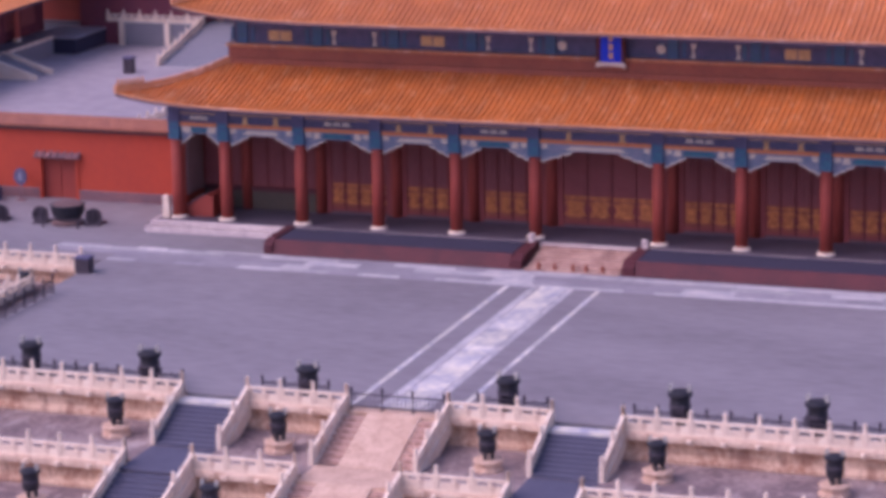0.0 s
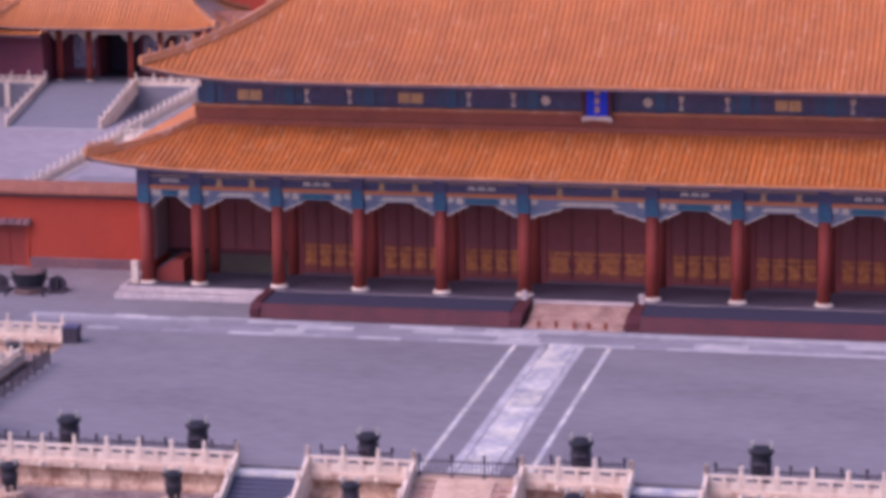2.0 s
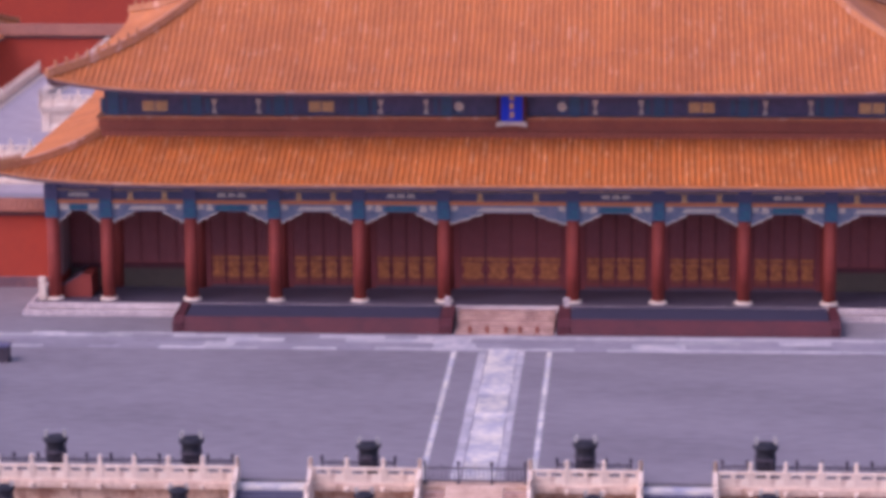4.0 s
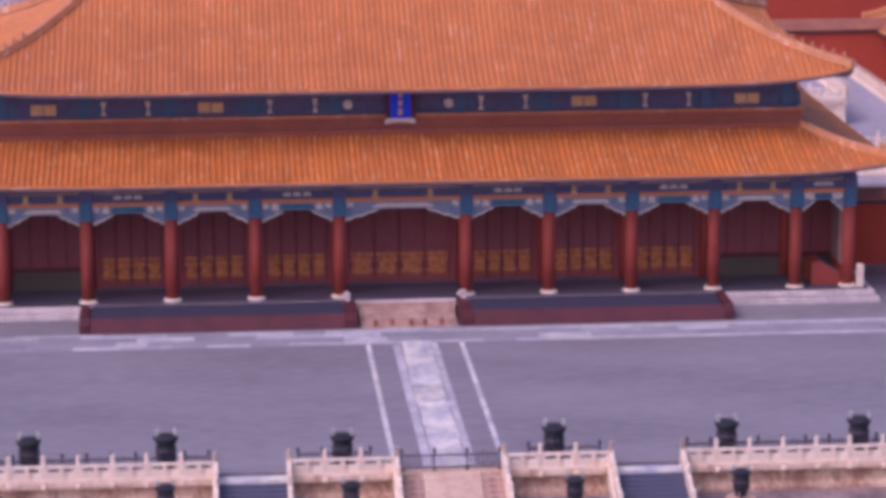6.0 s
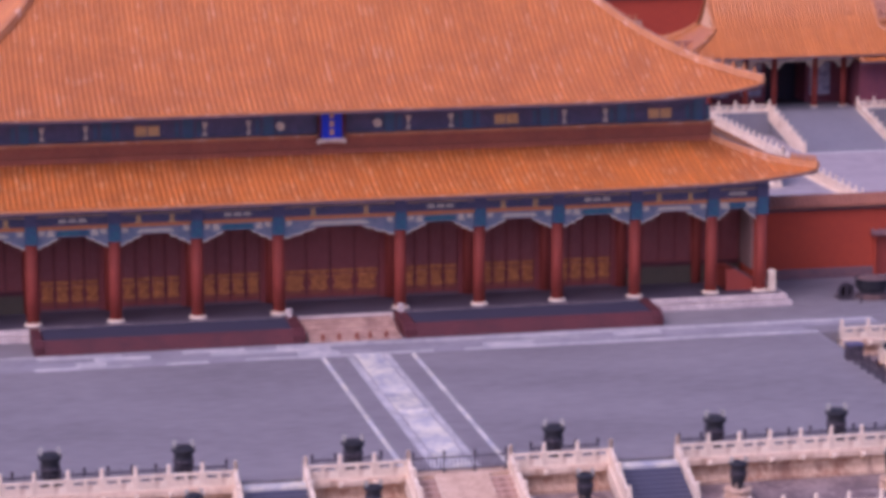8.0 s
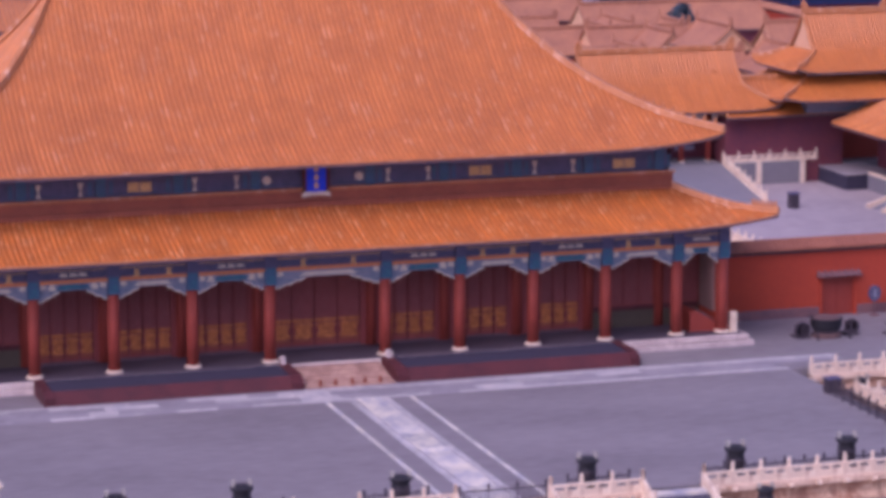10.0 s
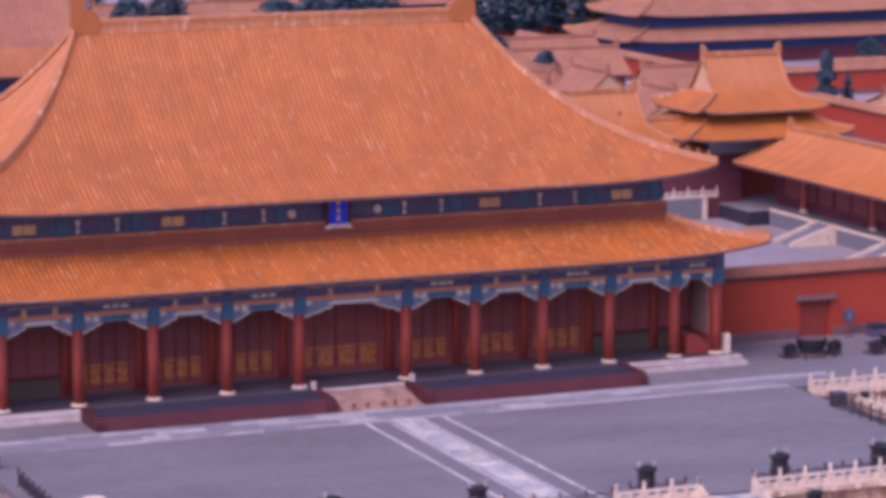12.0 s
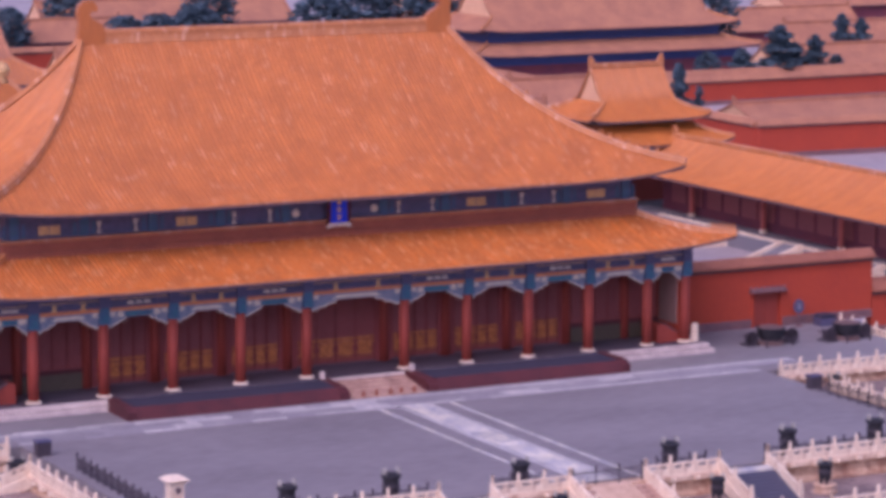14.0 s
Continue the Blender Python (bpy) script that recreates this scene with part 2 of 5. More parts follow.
def single(name, shape, mat, label, category="", at=(0, 0, 0), group="", kind="", turn=0.0, smooth=False):
    ob = new(name, shape if isinstance(shape, bpy.types.Mesh) else shape.mesh(name, mat, smooth))
    ob.location = at
    ob.rotation_euler = (0, 0, turn)
    return tagged(ob, label, category, group, kind)


# ---- roofs ----
class Hip:
    """Four curved slopes from an eave rectangle (ax, ay) at z0 to a top one (bx, by) at z1; the eaves turn up at the corners."""

    def __init__(self, ax, ay, bx, by, z0, z1, lift, sag=0.45, power=8, bow=0.0):
        self.ax, self.ay, self.bx, self.by, self.z0, self.z1, self.lift, self.sag, self.power, self.bow = ax, ay, bx, by, z0, z1, lift, sag, power, bow

    def inset(self, u):
        """How far the hip has run in along x at height u: its lower part runs in faster."""
        return u + self.bow * u * (1 - u)

    def unset(self, v):
        """The height u at which the hip has run in by v."""
        if self.bow < 1e-6:
            return v
        b = 1 + self.bow
        return (b - math.sqrt(max(0.0, b * b - 4 * self.bow * v))) / (2 * self.bow)

    def point(self, side, s, u, up=0.0):
        A, B, C, D = (self.ax, self.bx, self.ay, self.by) if side in "sn" else (self.ay, self.by, self.ax, self.bx)
        half = A - (A - B) * (self.inset(u) if side in "sn" else u)
        t = min(1.0, abs(s) / max(half, 0.01))
        z = self.z0 + (self.z1 - self.z0) * ((1 - self.sag) * u + self.sag * u * u) + self.lift * t ** self.power * (1 - u) ** 2 + up
        d = C - (C - D) * (u if side in "sn" else self.inset(u))
        return {"s": (s, -d, z), "n": (-s, d, z), "e": (d, s, z), "w": (-d, -s, z)}[side]

    def half(self, side):
        return (self.ax, self.bx) if side in "sn" else (self.ay, self.by)

    def end(self, side, s):
        A, B = self.half(side)
        v = 1.0 if abs(s) <= B else (A - abs(s)) / (A - B)
        return self.unset(v) if side in "sn" else v

    def slope(self, side, cols=60, rows=14):
        A, _ = self.half(side)
        ss = [A * math.sin(math.pi / 2 * (2 * i / cols - 1)) for i in range(cols + 1)]
        rings = [[self.point(side, s, self.end(side, s) * k / rows) for k in range(rows + 1)] for s in ss]
        return Shape().loft(rings, closed=False)

    def rib(self, shape, side, s, r, rows=10):
        e = self.end(side, s)
        rings = []
        for k in range(rows + 1):
            u = e * k / rows
            rings.append([self.point(side, s + a * r, u, b * r) for a, b in ((-1, -0.1), (-0.65, 0.75), (0, 1.05), (0.65, 0.75), (1, -0.1))])
        shape.loft(rings, closed=False, caps=False)
        k = len(shape.v)
        return shape.add(list(rings[0]), [(0, 1, 2, 3, 4)])

    def edge(self, side, drop, back, rise, cols=40):
        """The fascia and the soffit under one eave."""
        A, _ = self.half(side)
        rings = []
        for i in range(cols + 1):
            s = A * math.sin(math.pi / 2 * (2 * i / cols - 1))
            C = self.ay if side in "sn" else self.ax
            k = (C - back) / C
            q = self.point(side, s, 0, -drop)
            inner = (q[0] * k, q[1] * k, self.z0 - drop + rise)
            rings.append([self.point(side, s, 0, -0.3 * drop), q, inner])
        return Shape().loft(rings, closed=False)

    def drip(self, side, drop, cols=40):
        """The row of tile ends that hangs over an eave."""
        A, _ = self.half(side)
        rings = []
        for i in range(cols + 1):
            s = A * math.sin(math.pi / 2 * (2 * i / cols - 1))
            x, y, z = self.point(side, s, 0)
            k = 1 + 0.05 / max(self.ax, self.ay)
            rings.append([(x, y, z), (x * k, y * k, z - 0.05), (x * k, y * k, z - 0.3 * drop), (x, y, z - 0.34 * drop)])
        return Shape().loft(rings, closed=False)

    def hip(self, sx, sy, n=14):
        out = []
        for k in range(n + 1):
            u = k / n
            x, y, z = self.point("s", self.ax - (self.ax - self.bx) * self.inset(u), u)
            out.append((sx * x, sy * -y, z))
        return out


def add_roof(owner, hip, at, pitch, r, ribbed, parted, drop=0.25, back=3.0, rise=0.5, ridge=0.5, tile=None, ribmat=None, rows=10, label="", finials=0):
    """Slopes, ribs of round tiles, eaves and hips of a roof, under owner. parted: the sides whose ribs are parts of their own."""
    for side in "snew":
        slope = part("roof_slope", hip.slope(side), tile or TILE, owner, label, at, smooth=True)
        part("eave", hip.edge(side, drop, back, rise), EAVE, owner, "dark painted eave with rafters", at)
        part("drip_tiles", hip.drip(side, drop), tile or RIDGE, slope, "row of glazed tile ends along the eave")
        if side not in ribbed:
            continue
        A, _ = hip.half(side)
        n = int(2 * (A - 0.3) / pitch)
        rest = Shape()
        for i in range(n + 1):
            s = (i - n / 2) * pitch
            if side in parted:
                part("tile_rib", hip.rib(Shape(), side, s, r, rows), ribmat or RIB, slope)
            else:
                hip.rib(rest, side, s, r, rows)
        if rest.v:
            part("tile_ribs", rest, RIBS, slope, kind="stuff")
    for sx in (-1, 1):
        for sy in (-1, 1):
            path = hip.hip(sx, sy)
            bar = part("hip_ridge", Shape().tube(path, ridge, ridge * 0.9), RIDGE, owner, "", at)
            for k in range(finials):
                f = 0.03 + 0.035 * k
                i = f * (len(path) - 1)
                a, b = Vector(path[int(i)]), Vector(path[int(i) + 1])
                p = a.lerp(b, i - int(i)) + Vector((0, 0, ridge * 0.8))
                part("ridge_finial", Shape().lathe([(0.13, 0), (0.15, 0.16), (0.08, 0.28), (0.11, 0.38), (0.03, 0.48)], n=6), RIDGE, bar, at=tuple(p))


def ridge_horn(sign):
    """The curled horn that closes a main ridge."""
    o = [(-1.15, 0), (0.95, 0), (1.1, 0.9), (0.95, 1.7), (1.1, 2.5), (0.95, 3.1), (0.5, 3.45), (-0.15, 3.4), (-0.55, 3.0), (-0.5, 2.55), (-0.1, 2.6), (0.1, 2.35), (-0.1, 2.0), (-0.6, 1.75), (-1.05, 1.4), (-1.2, 0.9)]
    return Shape().prism([(sign * p, q) for p, q in o], "y", -0.36, 0.36)


# ---- ground and terraces ----
GROUND, T2, T3, FLOOR = -8.13, -1.6, -3.2, 0.75
g = Shape()
g.add([(-2600, -1200, GROUND), (2600, -1200, GROUND), (2600, 4200, GROUND), (-2600, 4200, GROUND)], [(0, 1, 2, 3)])
single("ground", g, COURT, "grey brick court paving", "ground", kind="structure")


def moulded_wall(length, top, foot):
    """A run of stone terrace facing along x, with its mouldings, facing -y; its face lies at y 0."""
    h = top - foot
    o = [(0.75, foot), (-0.02, foot), (-0.02, foot + 0.12 * h), (0.12, foot + 0.2 * h), (0.22, foot + 0.28 * h), (0.22, foot + 0.55 * h), (0.12, foot + 0.63 * h), (-0.12, foot + 0.74 * h), (-0.18, foot + 0.8 * h), (-0.18, top), (0.75, top)]
    return Shape().prism(o, "x", 0, length)


def platform(name, outline, top, foot, mat, label):
    """A solid terrace of an outline in plan."""
    return single(name, Shape().prism(outline, "z", foot, top), mat, label, "terrace", kind="structure")


DX, DY, WY, WX = 31.6, -39.25, -11.1, 49.0
inset = 0.6


def cross(dx, dy, wx, wy, north=10.0):
    return [(-dx, dy), (dx, dy), (dx, wy), (wx, wy), (wx, north), (-wx, north), (-wx, wy), (-dx, wy)]


platform("plaza", cross(DX - inset, DY + inset, WX - inset, WY + inset, 40.0), 0, T2 - 0.2, PAVING, "grey brick plaza in front of the hall")
platform("terrace_middle", cross(39 - inset, -47 + inset, 57 - inset, -20.5 + inset), T2, T3 - 0.2, TERRACE, "worn brick terrace below the plaza")
platform("terrace_lower", cross(47 - inset, -57 + inset, 65 - inset, -29 + inset), T3, GROUND, TERRACE, "worn brick lower terrace")
platform("terrace_waist_upper", [(-30, 40.1), (30, 40.1), (30, 84.6), (47.6, 84.6), (47.6, 150), (-47.6, 150), (-47.6, 84.6), (-30, 84.6)], 0, GROUND, COURT, "long raised stone terrace behind the hall")
platform("terrace_waist_middle", [(-36, 40.2), (36, 40.2), (36, 72.6), (55.1, 72.6), (55.1, 156), (-55.1, 156), (-55.1, 72.6), (-36, 72.6)], -2.7, GROUND, COURT, "raised stone terrace behind the hall")
platform("terrace_waist_lower", [(-40, 40.3), (40, 40.3), (40, 44.6), (59.8, 44.6), (59.8, 162), (-59.8, 162), (-59.8, 44.6), (-40, 44.6)], -5.4, GROUND, COURT, "lower stone terrace behind the hall")

# ---- marble balustrades ----
POST = Shape().box(-0.13, 0.13, -0.13, 0.13, 0, 0.92, 0.03).lathe([(0.1, 0.9), (0.13, 0.96), (0.115, 1.05), (0.12, 1.3), (0.09, 1.38), (0.02, 1.42)], n=8).mesh("post", MARBLE)
SPOUT = Shape().loft([[(-0.11, 0.1, -0.42), (0.11, 0.1, -0.42), (0.11, 0.1, -0.16), (-0.11, 0.1, -0.16)], [(-0.13, -0.45, -0.36), (0.13, -0.45, -0.36), (0.13, -0.45, -0.1), (-0.13, -0.45, -0.1)], [(-0.07, -0.7, -0.3), (0.07, -0.7, -0.3), (0.07, -0.7, -0.16), (-0.07, -0.7, -0.16)]]).mesh("spout", MARBLE)
PANELS = {}


def panel_mesh(w):
    """Slab, two vase openings and rail between two posts, w metres apart."""
    key = round(w, 2)
    if key not in PANELS:
        a, b = 0.13, w - 0.13
        s = Shape().box(a, b, -0.11, 0.11, 0, 0.12).box(a, b, -0.08, 0.08, 0.12, 0.5)
        s.box(a, b, -0.1, 0.1, 0.7, 0.86, 0.03)
        for x in (a + 0.04, w / 2, b - 0.04):
            s.loft([[(x - 0.13, -0.07, 0.5), (x + 0.13, -0.07, 0.5), (x + 0.13, 0.07, 0.5), (x - 0.13, 0.07, 0.5)], [(x - 0.08, -0.06, 0.6), (x + 0.08, -0.06, 0.6), (x + 0.08, 0.06, 0.6), (x - 0.08, 0.06, 0.6)], [(x - 0.2, -0.07, 0.7), (x + 0.2, -0.07, 0.7), (x + 0.2, 0.07, 0.7), (x - 0.2, 0.07, 0.7)]])
        PANELS[key] = s.mesh("rail_panel", MARBLE)
    return PANELS[key]


def balustrade(p, q, z, n=0, facing=None, spouts=True, wall_to=None, first=True, last=True):
    """Posts and panels from p to q in plan at height z, over a stone facing that goes down to wall_to."""
    dx, dy = q[0] - p[0], q[1] - p[1]
    length, turn = math.hypot(dx, dy), math.atan2(dy, dx)
    n = n or max(1, round(length / 1.84))
    w = length / n
    t = thing("marble_balustrade", "white marble balustrade with round-capped posts on the terrace edge", "balustrade", (p[0], p[1], z), "terrace balustrades", turn)
    for i in range(n + 1):
        if (i or first) and (i < n or last):
            part("post", POST, None, t, at=(i * w, 0, 0))
        if spouts:
            part("spout", SPOUT, None, t, at=(i * w, 0, 0))
        if i < n:
            part("rail_panel", panel_mesh(w), None, t, at=(i * w, 0, 0))
    if wall_to is not None:
        f = single("terrace_wall", moulded_wall(length, 0.01, wall_to - z), facing or STONE, "moulded marble terrace facing with brown stains", "terrace wall", (p[0], p[1], z), kind="structure", turn=turn)
        part("cap_course", Shape().box(0, length, -0.26, 0.7, -0.3, 0.004, 0.03).box(0, length, -0.2, 0.1, -0.42, -0.3), facing or CREAMSTONE, f, "cream stone cap course")
    return t


def sloped_rail(p, q, z0, z1, n):
    """A balustrade that runs down beside stairs."""
    dx, dy = q[0] - p[0], q[1] - p[1]
    length, turn = math.hypot(dx, dy), math.atan2(dy, dx)
    t = thing("stair_balustrade", "white marble balustrade sloping beside stone stairs", "balustrade", (p[0], p[1], z0), "stair balustrades", turn)
    w, k = length / n, (z1 - z0) / length
    for i in range(n + 1):
        part("post", POST, None, t, at=(i * w, 0, i * w * k))
    for i in range(n):
        a, b = i * w + 0.13, (i + 1) * w - 0.13
        s = Shape()
        for y, lo, hi in ((0.09, -0.05, 0.56), (0.1, 0.7, 0.86)):
            s.loft([[(x, -y, x * k + lo), (x, y, x * k + lo), (x, y, x * k + hi), (x, -y, x * k + hi)] for x in (a, b)])
        for x in (a + 0.1, (a + b) / 2, b - 0.1):
            s.box(x - 0.1, x + 0.1, -0.06, 0.06, x * k + 0.5, x * k + 0.75)
        part("rail_panel", s, MARBLE, t)
    base = Shape().loft([[(x, -0.2, min(0, x * k) - 0.9), (x, 0.2, min(0, x * k) - 0.9), (x, 0.2, x * k), (x, -0.2, x * k)] for x in (0, length)])
    part("string_stone", base, MARBLE, t, "pale stone beside the steps")
    return t


def flight(name, x0, x1, y0, y1, z0, z1, n, mat, label, cheek=MARBLE):
    """Steps that go down from (y0, z0) to (y1, z1)."""
    t = thing(name, label, "stairs", ((x0 + x1) / 2, y0, z0), "stone stairs")
    run, rise, half = (y1 - y0) / n, (z1 - z0) / n, (x1 - x0) / 2
    tread = Shape().box(-half, half, min(0, run) - 0.02, max(0, run) + 0.02, -0.35, 0, 0.02).mesh("step", mat)
    for i in range(n):
        part("step", tread, None, t, at=(0, i * run, (i + 1) * rise))
    body = Shape().loft([[(x, 0, rise - 0.04), (x, y1 - y0, z1 - z0 - 0.1), (x, y1 - y0, z1 - z0 - 0.4), (x, 0, z1 - z0 - 0.4)] for x in (-half, half)])
    part("stair_core", body, mat, t)
    return t


R = 39.25  # the top posts stand on this line
XA, XB, XC = 12.63, 8.72, 2.92
Y2 = -47.0  # and those of the middle terrace on this one
for sx in (-1, 1):
    a = (lambda x: (min(sx * x[0], sx * x[1]), max(sx * x[0], sx * x[1])))
    for (x0, x1), n in ((a((XA, DX + 1.2)), 11), (a((XC, XB)), 3)):
        balustrade((x0, -R), (x1, -R), 0, n, wall_to=T2)
    for (x0, x1), n in ((a((XA, 39)), 14), (a((XC, XB)), 3)):
        balustrade((x0, Y2), (x1, Y2), T2, n, wall_to=T3)
    balustrade(*(((-DX - 1.2, -17.4), (-DX - 1.2, -R)) if sx < 0 else ((DX + 1.2, -R), (DX + 1.2, -17.4))), -0.45, 12, wall_to=T2)
    balustrade(*(((-39, -25), (-39, Y2)) if sx < 0 else ((39, Y2), (39, -25))), T2, 12, wall_to=T3)
    balustrade(*(((-WX, WY), (-DX - 0.7, WY)) if sx < 0 else ((DX + 0.7, WY), (WX, WY))), -0.42, 9, wall_to=T2)
    balustrade(*(((-57, -20.6), (-39, -20.6)) if sx < 0 else ((39, -20.6), (57, -20.6))), T2, 10, wall_to=T3)
    balustrade(*(((-WX, 4.8), (-WX, WY)) if sx < 0 else ((WX, WY), (WX, 4.8))), -0.42, 9, wall_to=T2)
    sloped_rail((sx * (DX + 1.2), -17.4), (sx * (DX + 4.6), -17.4), -0.45, T2, 2)
    single("plaza_ledge", Shape().box(*a((DX - 0.7, DX + 0.9)), -38.7, -17.3, T2, -0.44), TERRACE, "narrow stone ledge beside the plaza", "ledge", kind="structure")
    # stairs in front
    single("stair_landing", Shape().box(*a((XB + 0.1, XA - 0.1)), -47.9, -43.7, T2 - 0.1, T2 + 0.014), STEP, "dark grey stone landing between two flights of stairs", "landing", kind="structure")
    flight("stone_stairs", *a((XB + 0.1, XA - 0.1)), -R - 0.95, -43.75, 0, T2, 10, STEP, "dark grey stone stairs between marble rails")
    flight("stone_stairs", *a((XB + 0.1, XA - 0.1)), -47.9, -52.4, T2, T3, 10, STEP, "dark grey stone stairs between marble rails")
    s0 = single("stair_head", Shape().box(*a((XB + 0.13, XA - 0.13)), -R - 0.95, -R - 0.1, -0.4, 0.012), CREAMSLAB, "pale stone slab at the head of stairs", "slab", kind="structure")
    for x in (XA, XB):
        sloped_rail((sx * x, -R), (sx * x, -R - 4.1), 0, T2, 2)
    for x in (XA, XB):
        sloped_rail((sx * x, Y2), (sx * x, Y2 - 4.9), T2, T3, 2)
    sloped_rail((sx * XC, -R), (sx * XC, -R - 5.4), 0, T2, 3)
    sloped_rail((sx * XC, Y2), (sx * XC, Y2 - 5.6), T2, T3, 3)
    flight("side_steps", *a((1.55, XC - 0.15)), -R - 0.6, -44.6, 0, T2, 9, STAIRSTONE, "pinkish stone steps beside a carved ramp")
    flight("side_steps", *a((1.55, XC - 0.15)), -47.4, -52.6, T2, T3, 9, STAIRSTONE, "pinkish stone steps beside a carved ramp")
    # terraces behind the hall
    for x, z, y0, y1, inner in ((48, 0, 84, 120, 30), (55.5, -2.7, 72, 120, 36), (60.2, -5.4, 44, 118, 40)):
        balustrade(*(((-x, y1), (-x, y0)) if sx < 0 else ((x, y0), (x, y1))), z, 0, spouts=False, wall_to=z - 2.72, facing=MARBLE)
        balustrade(*(((-x, y0), (-inner, y0)) if sx < 0 else ((inner, y0), (x, y0))), z, 0, spouts=False, wall_to=z - 2.72, facing=MARBLE)

for y0, y1, z0, z1 in ((-R - 0.4, -44.6, 0, T2), (-47.4, -52.6, T2, T3)):
    ramp = Shape()
    n, m = 26, 12
    grid = [[(-1.5 + 3.0 * i / m, y0 + (y1 - y0) * k / n, z0 + (z1 - z0) * k / n + 0.03 + 0.05 * noise.noise((i * 0.7, k * 0.6, z0))) for i in range(m + 1)] for k in range(n + 1)]
    ramp.loft(grid, closed=False)
    c = thing("carved_ramp", "pale marble ramp carved in low relief between steps", "ramp", (0, 0, 0), "carved ramps")
    part("carved_slab", ramp, CARVED, c, smooth=True)
    part("border", Shape().loft([[(-1.53, y, z - 0.5), (1.53, y, z - 0.5), (1.53, y, z), (-1.53, y, z)] for y, z in ((y0, z0), (y1, z1))]), MARBLE, c)
single("ramp_landing", Shape().box(-XC + 0.2, XC - 0.2, -47.45, -44.55, T2 - 0.3, T2 + 0.016), CARVED, "pale stone landing between two carved ramps", "landing", kind="structure")
single("stair_head", Shape().box(-XC + 0.15, XC - 0.15, -R - 0.4, -R + 0.5, -0.3, 0.012), CARVED, "pale stone slab at the head of stairs", "slab", kind="structure")

# ---- paving of the plaza ----
way = thing("axial_way", "pale stone way across the grey plaza", "paving", (0, 0, 0), kind="structure")
y = -38.4
while y < -10.2:
    h = random.uniform(1.1, 2.2)
    e = min(y + h - 0.02, -10.0)
    part("slab", Shape().box(-0.82 + random.uniform(-0.05, 0.05), 1.0 + random.uniform(-0.05, 0.05), y, e, -0.1, 0.014, 0.004), CREAMSLAB, way)
    part("edge_slab", Shape().box(-1.38 + random.uniform(-0.04, 0.02), -0.89, y, e, -0.1, 0.012, 0.004), PALESLAB, way)
    part("edge_slab", Shape().box(1.07, 1.46 + random.uniform(-0.02, 0.04), y, e, -0.1, 0.012, 0.004), PALESLAB, way)
    y += h
for x in (-2.93, 3.03):
    y = -38.4
    while y < -10.5:
        h = random.uniform(1.5, 2.6)
        part("kerb_stone", Shape().box(x - 0.15, x + 0.15, y, min(y + h - 0.02, -10.4), -0.1, 0.014, 0.004), CREAMSLAB, way)
        y += h
band = thing("stone_band", "pale worn stone paving band in front of the hall", "paving", (0, 0, 0), kind="structure")
for y0, y1, mat in ((-10.35, -9.65, PALESLAB), (-9.62, -8.4, BANDSLAB), (-8.37, -7.35, BANDSLAB), (-7.32, -6.6, PALESLAB), (-6.57, -6.2, BANDSLAB)):
    e = 36.0 if y0 > -8.4 else 31.0
    x = -e
    while x < e:
        w = random.uniform(2.0, 4.2)
        part("slab", Shape().box(x, min(x + w - 0.02, e), y0 + random.uniform(0, 0.06), y1 - random.uniform(0, 0.06), -0.1, 0.012, 0.004), mat if random.random() > 0.22 else (BANDSLAB if mat is PALESLAB else PALESLAB), band)
        x += w

# ---- the great hall ----
CY = 16.4
COLS = [4.22, 9.78, 15.34, 20.9, 26.46, 30.07]
XS = sorted([-x for x in COLS] + COLS)
hall = thing("palace_hall", "great timber palace hall with red columns and double orange tiled roof", "palace hall")
pod = Shape().box(-31.9, 31.9, -1.85, 35, 0, 0.36, 0.03)
part("podium", pod, PODIUMSTONE, hall, "pale worn stone podium of two courses")
part("podium", Shape().box(-31.6, 31.6, -1.5, 34.7, 0.42, FLOOR, 0.03), PODIUMSTONE, hall, "pale worn stone podium of two courses")
# the recess gets a dark colour as its painted shade line
part("podium_joint", Shape().box(-31.3, 31.3, -1.2, 34.4, 0.3, 0.43), EAVE, hall, "recess between the courses, coloured dark as a shade line")
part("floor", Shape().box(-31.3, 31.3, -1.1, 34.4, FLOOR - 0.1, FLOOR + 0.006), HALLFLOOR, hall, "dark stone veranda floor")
shaft = Shape().lathe([(0.43, 0), (0.43, 3.0), (0.40, 5.9)], n=20).mesh("column", LACQUER, True)
foot = Shape().lathe([(0.62, 0), (0.62, 0.05), (0.55, 0.14), (0.47, 0.18)], n=16).mesh("column_base", MARBLE)
headm = Shape().box(-0.42, 0.42, -0.46, 0.46, 6.3, 8.5).mesh("column_head", BLUE)
tealm = Shape().box(-0.3, 0.3, -0.49, 0.49, 6.42, 7.0).box(-0.36, 0.36, -0.5, 0.5, 7.28, 7.4).mesh("head_panel", TEAL)
capm = Shape().box(-0.44, 0.44, -0.48, 0.48, 7.55, 8.5).mesh("head_band", NAVY)
for x in XS:
    c = part("column", shaft, None, hall, "red lacquered column", (x, 0, FLOOR))
    part("column_base", foot, None, c, "white stone column base")
    h = part("column_head", headm, None, hall, "blue painted column head", (x, 0, 0))
    part("head_band", capm, None, h)
    part("head_panel", tealm, None, h)
for x in (-30.07, 30.07):
    for y in (5.5, 11, 16.4, 22, 27.3, 32.8):
        c = part("column", shaft, None, hall, "red lacquered column", (x, y, FLOOR))
        part("column_base", foot, None, c, "white stone column base")

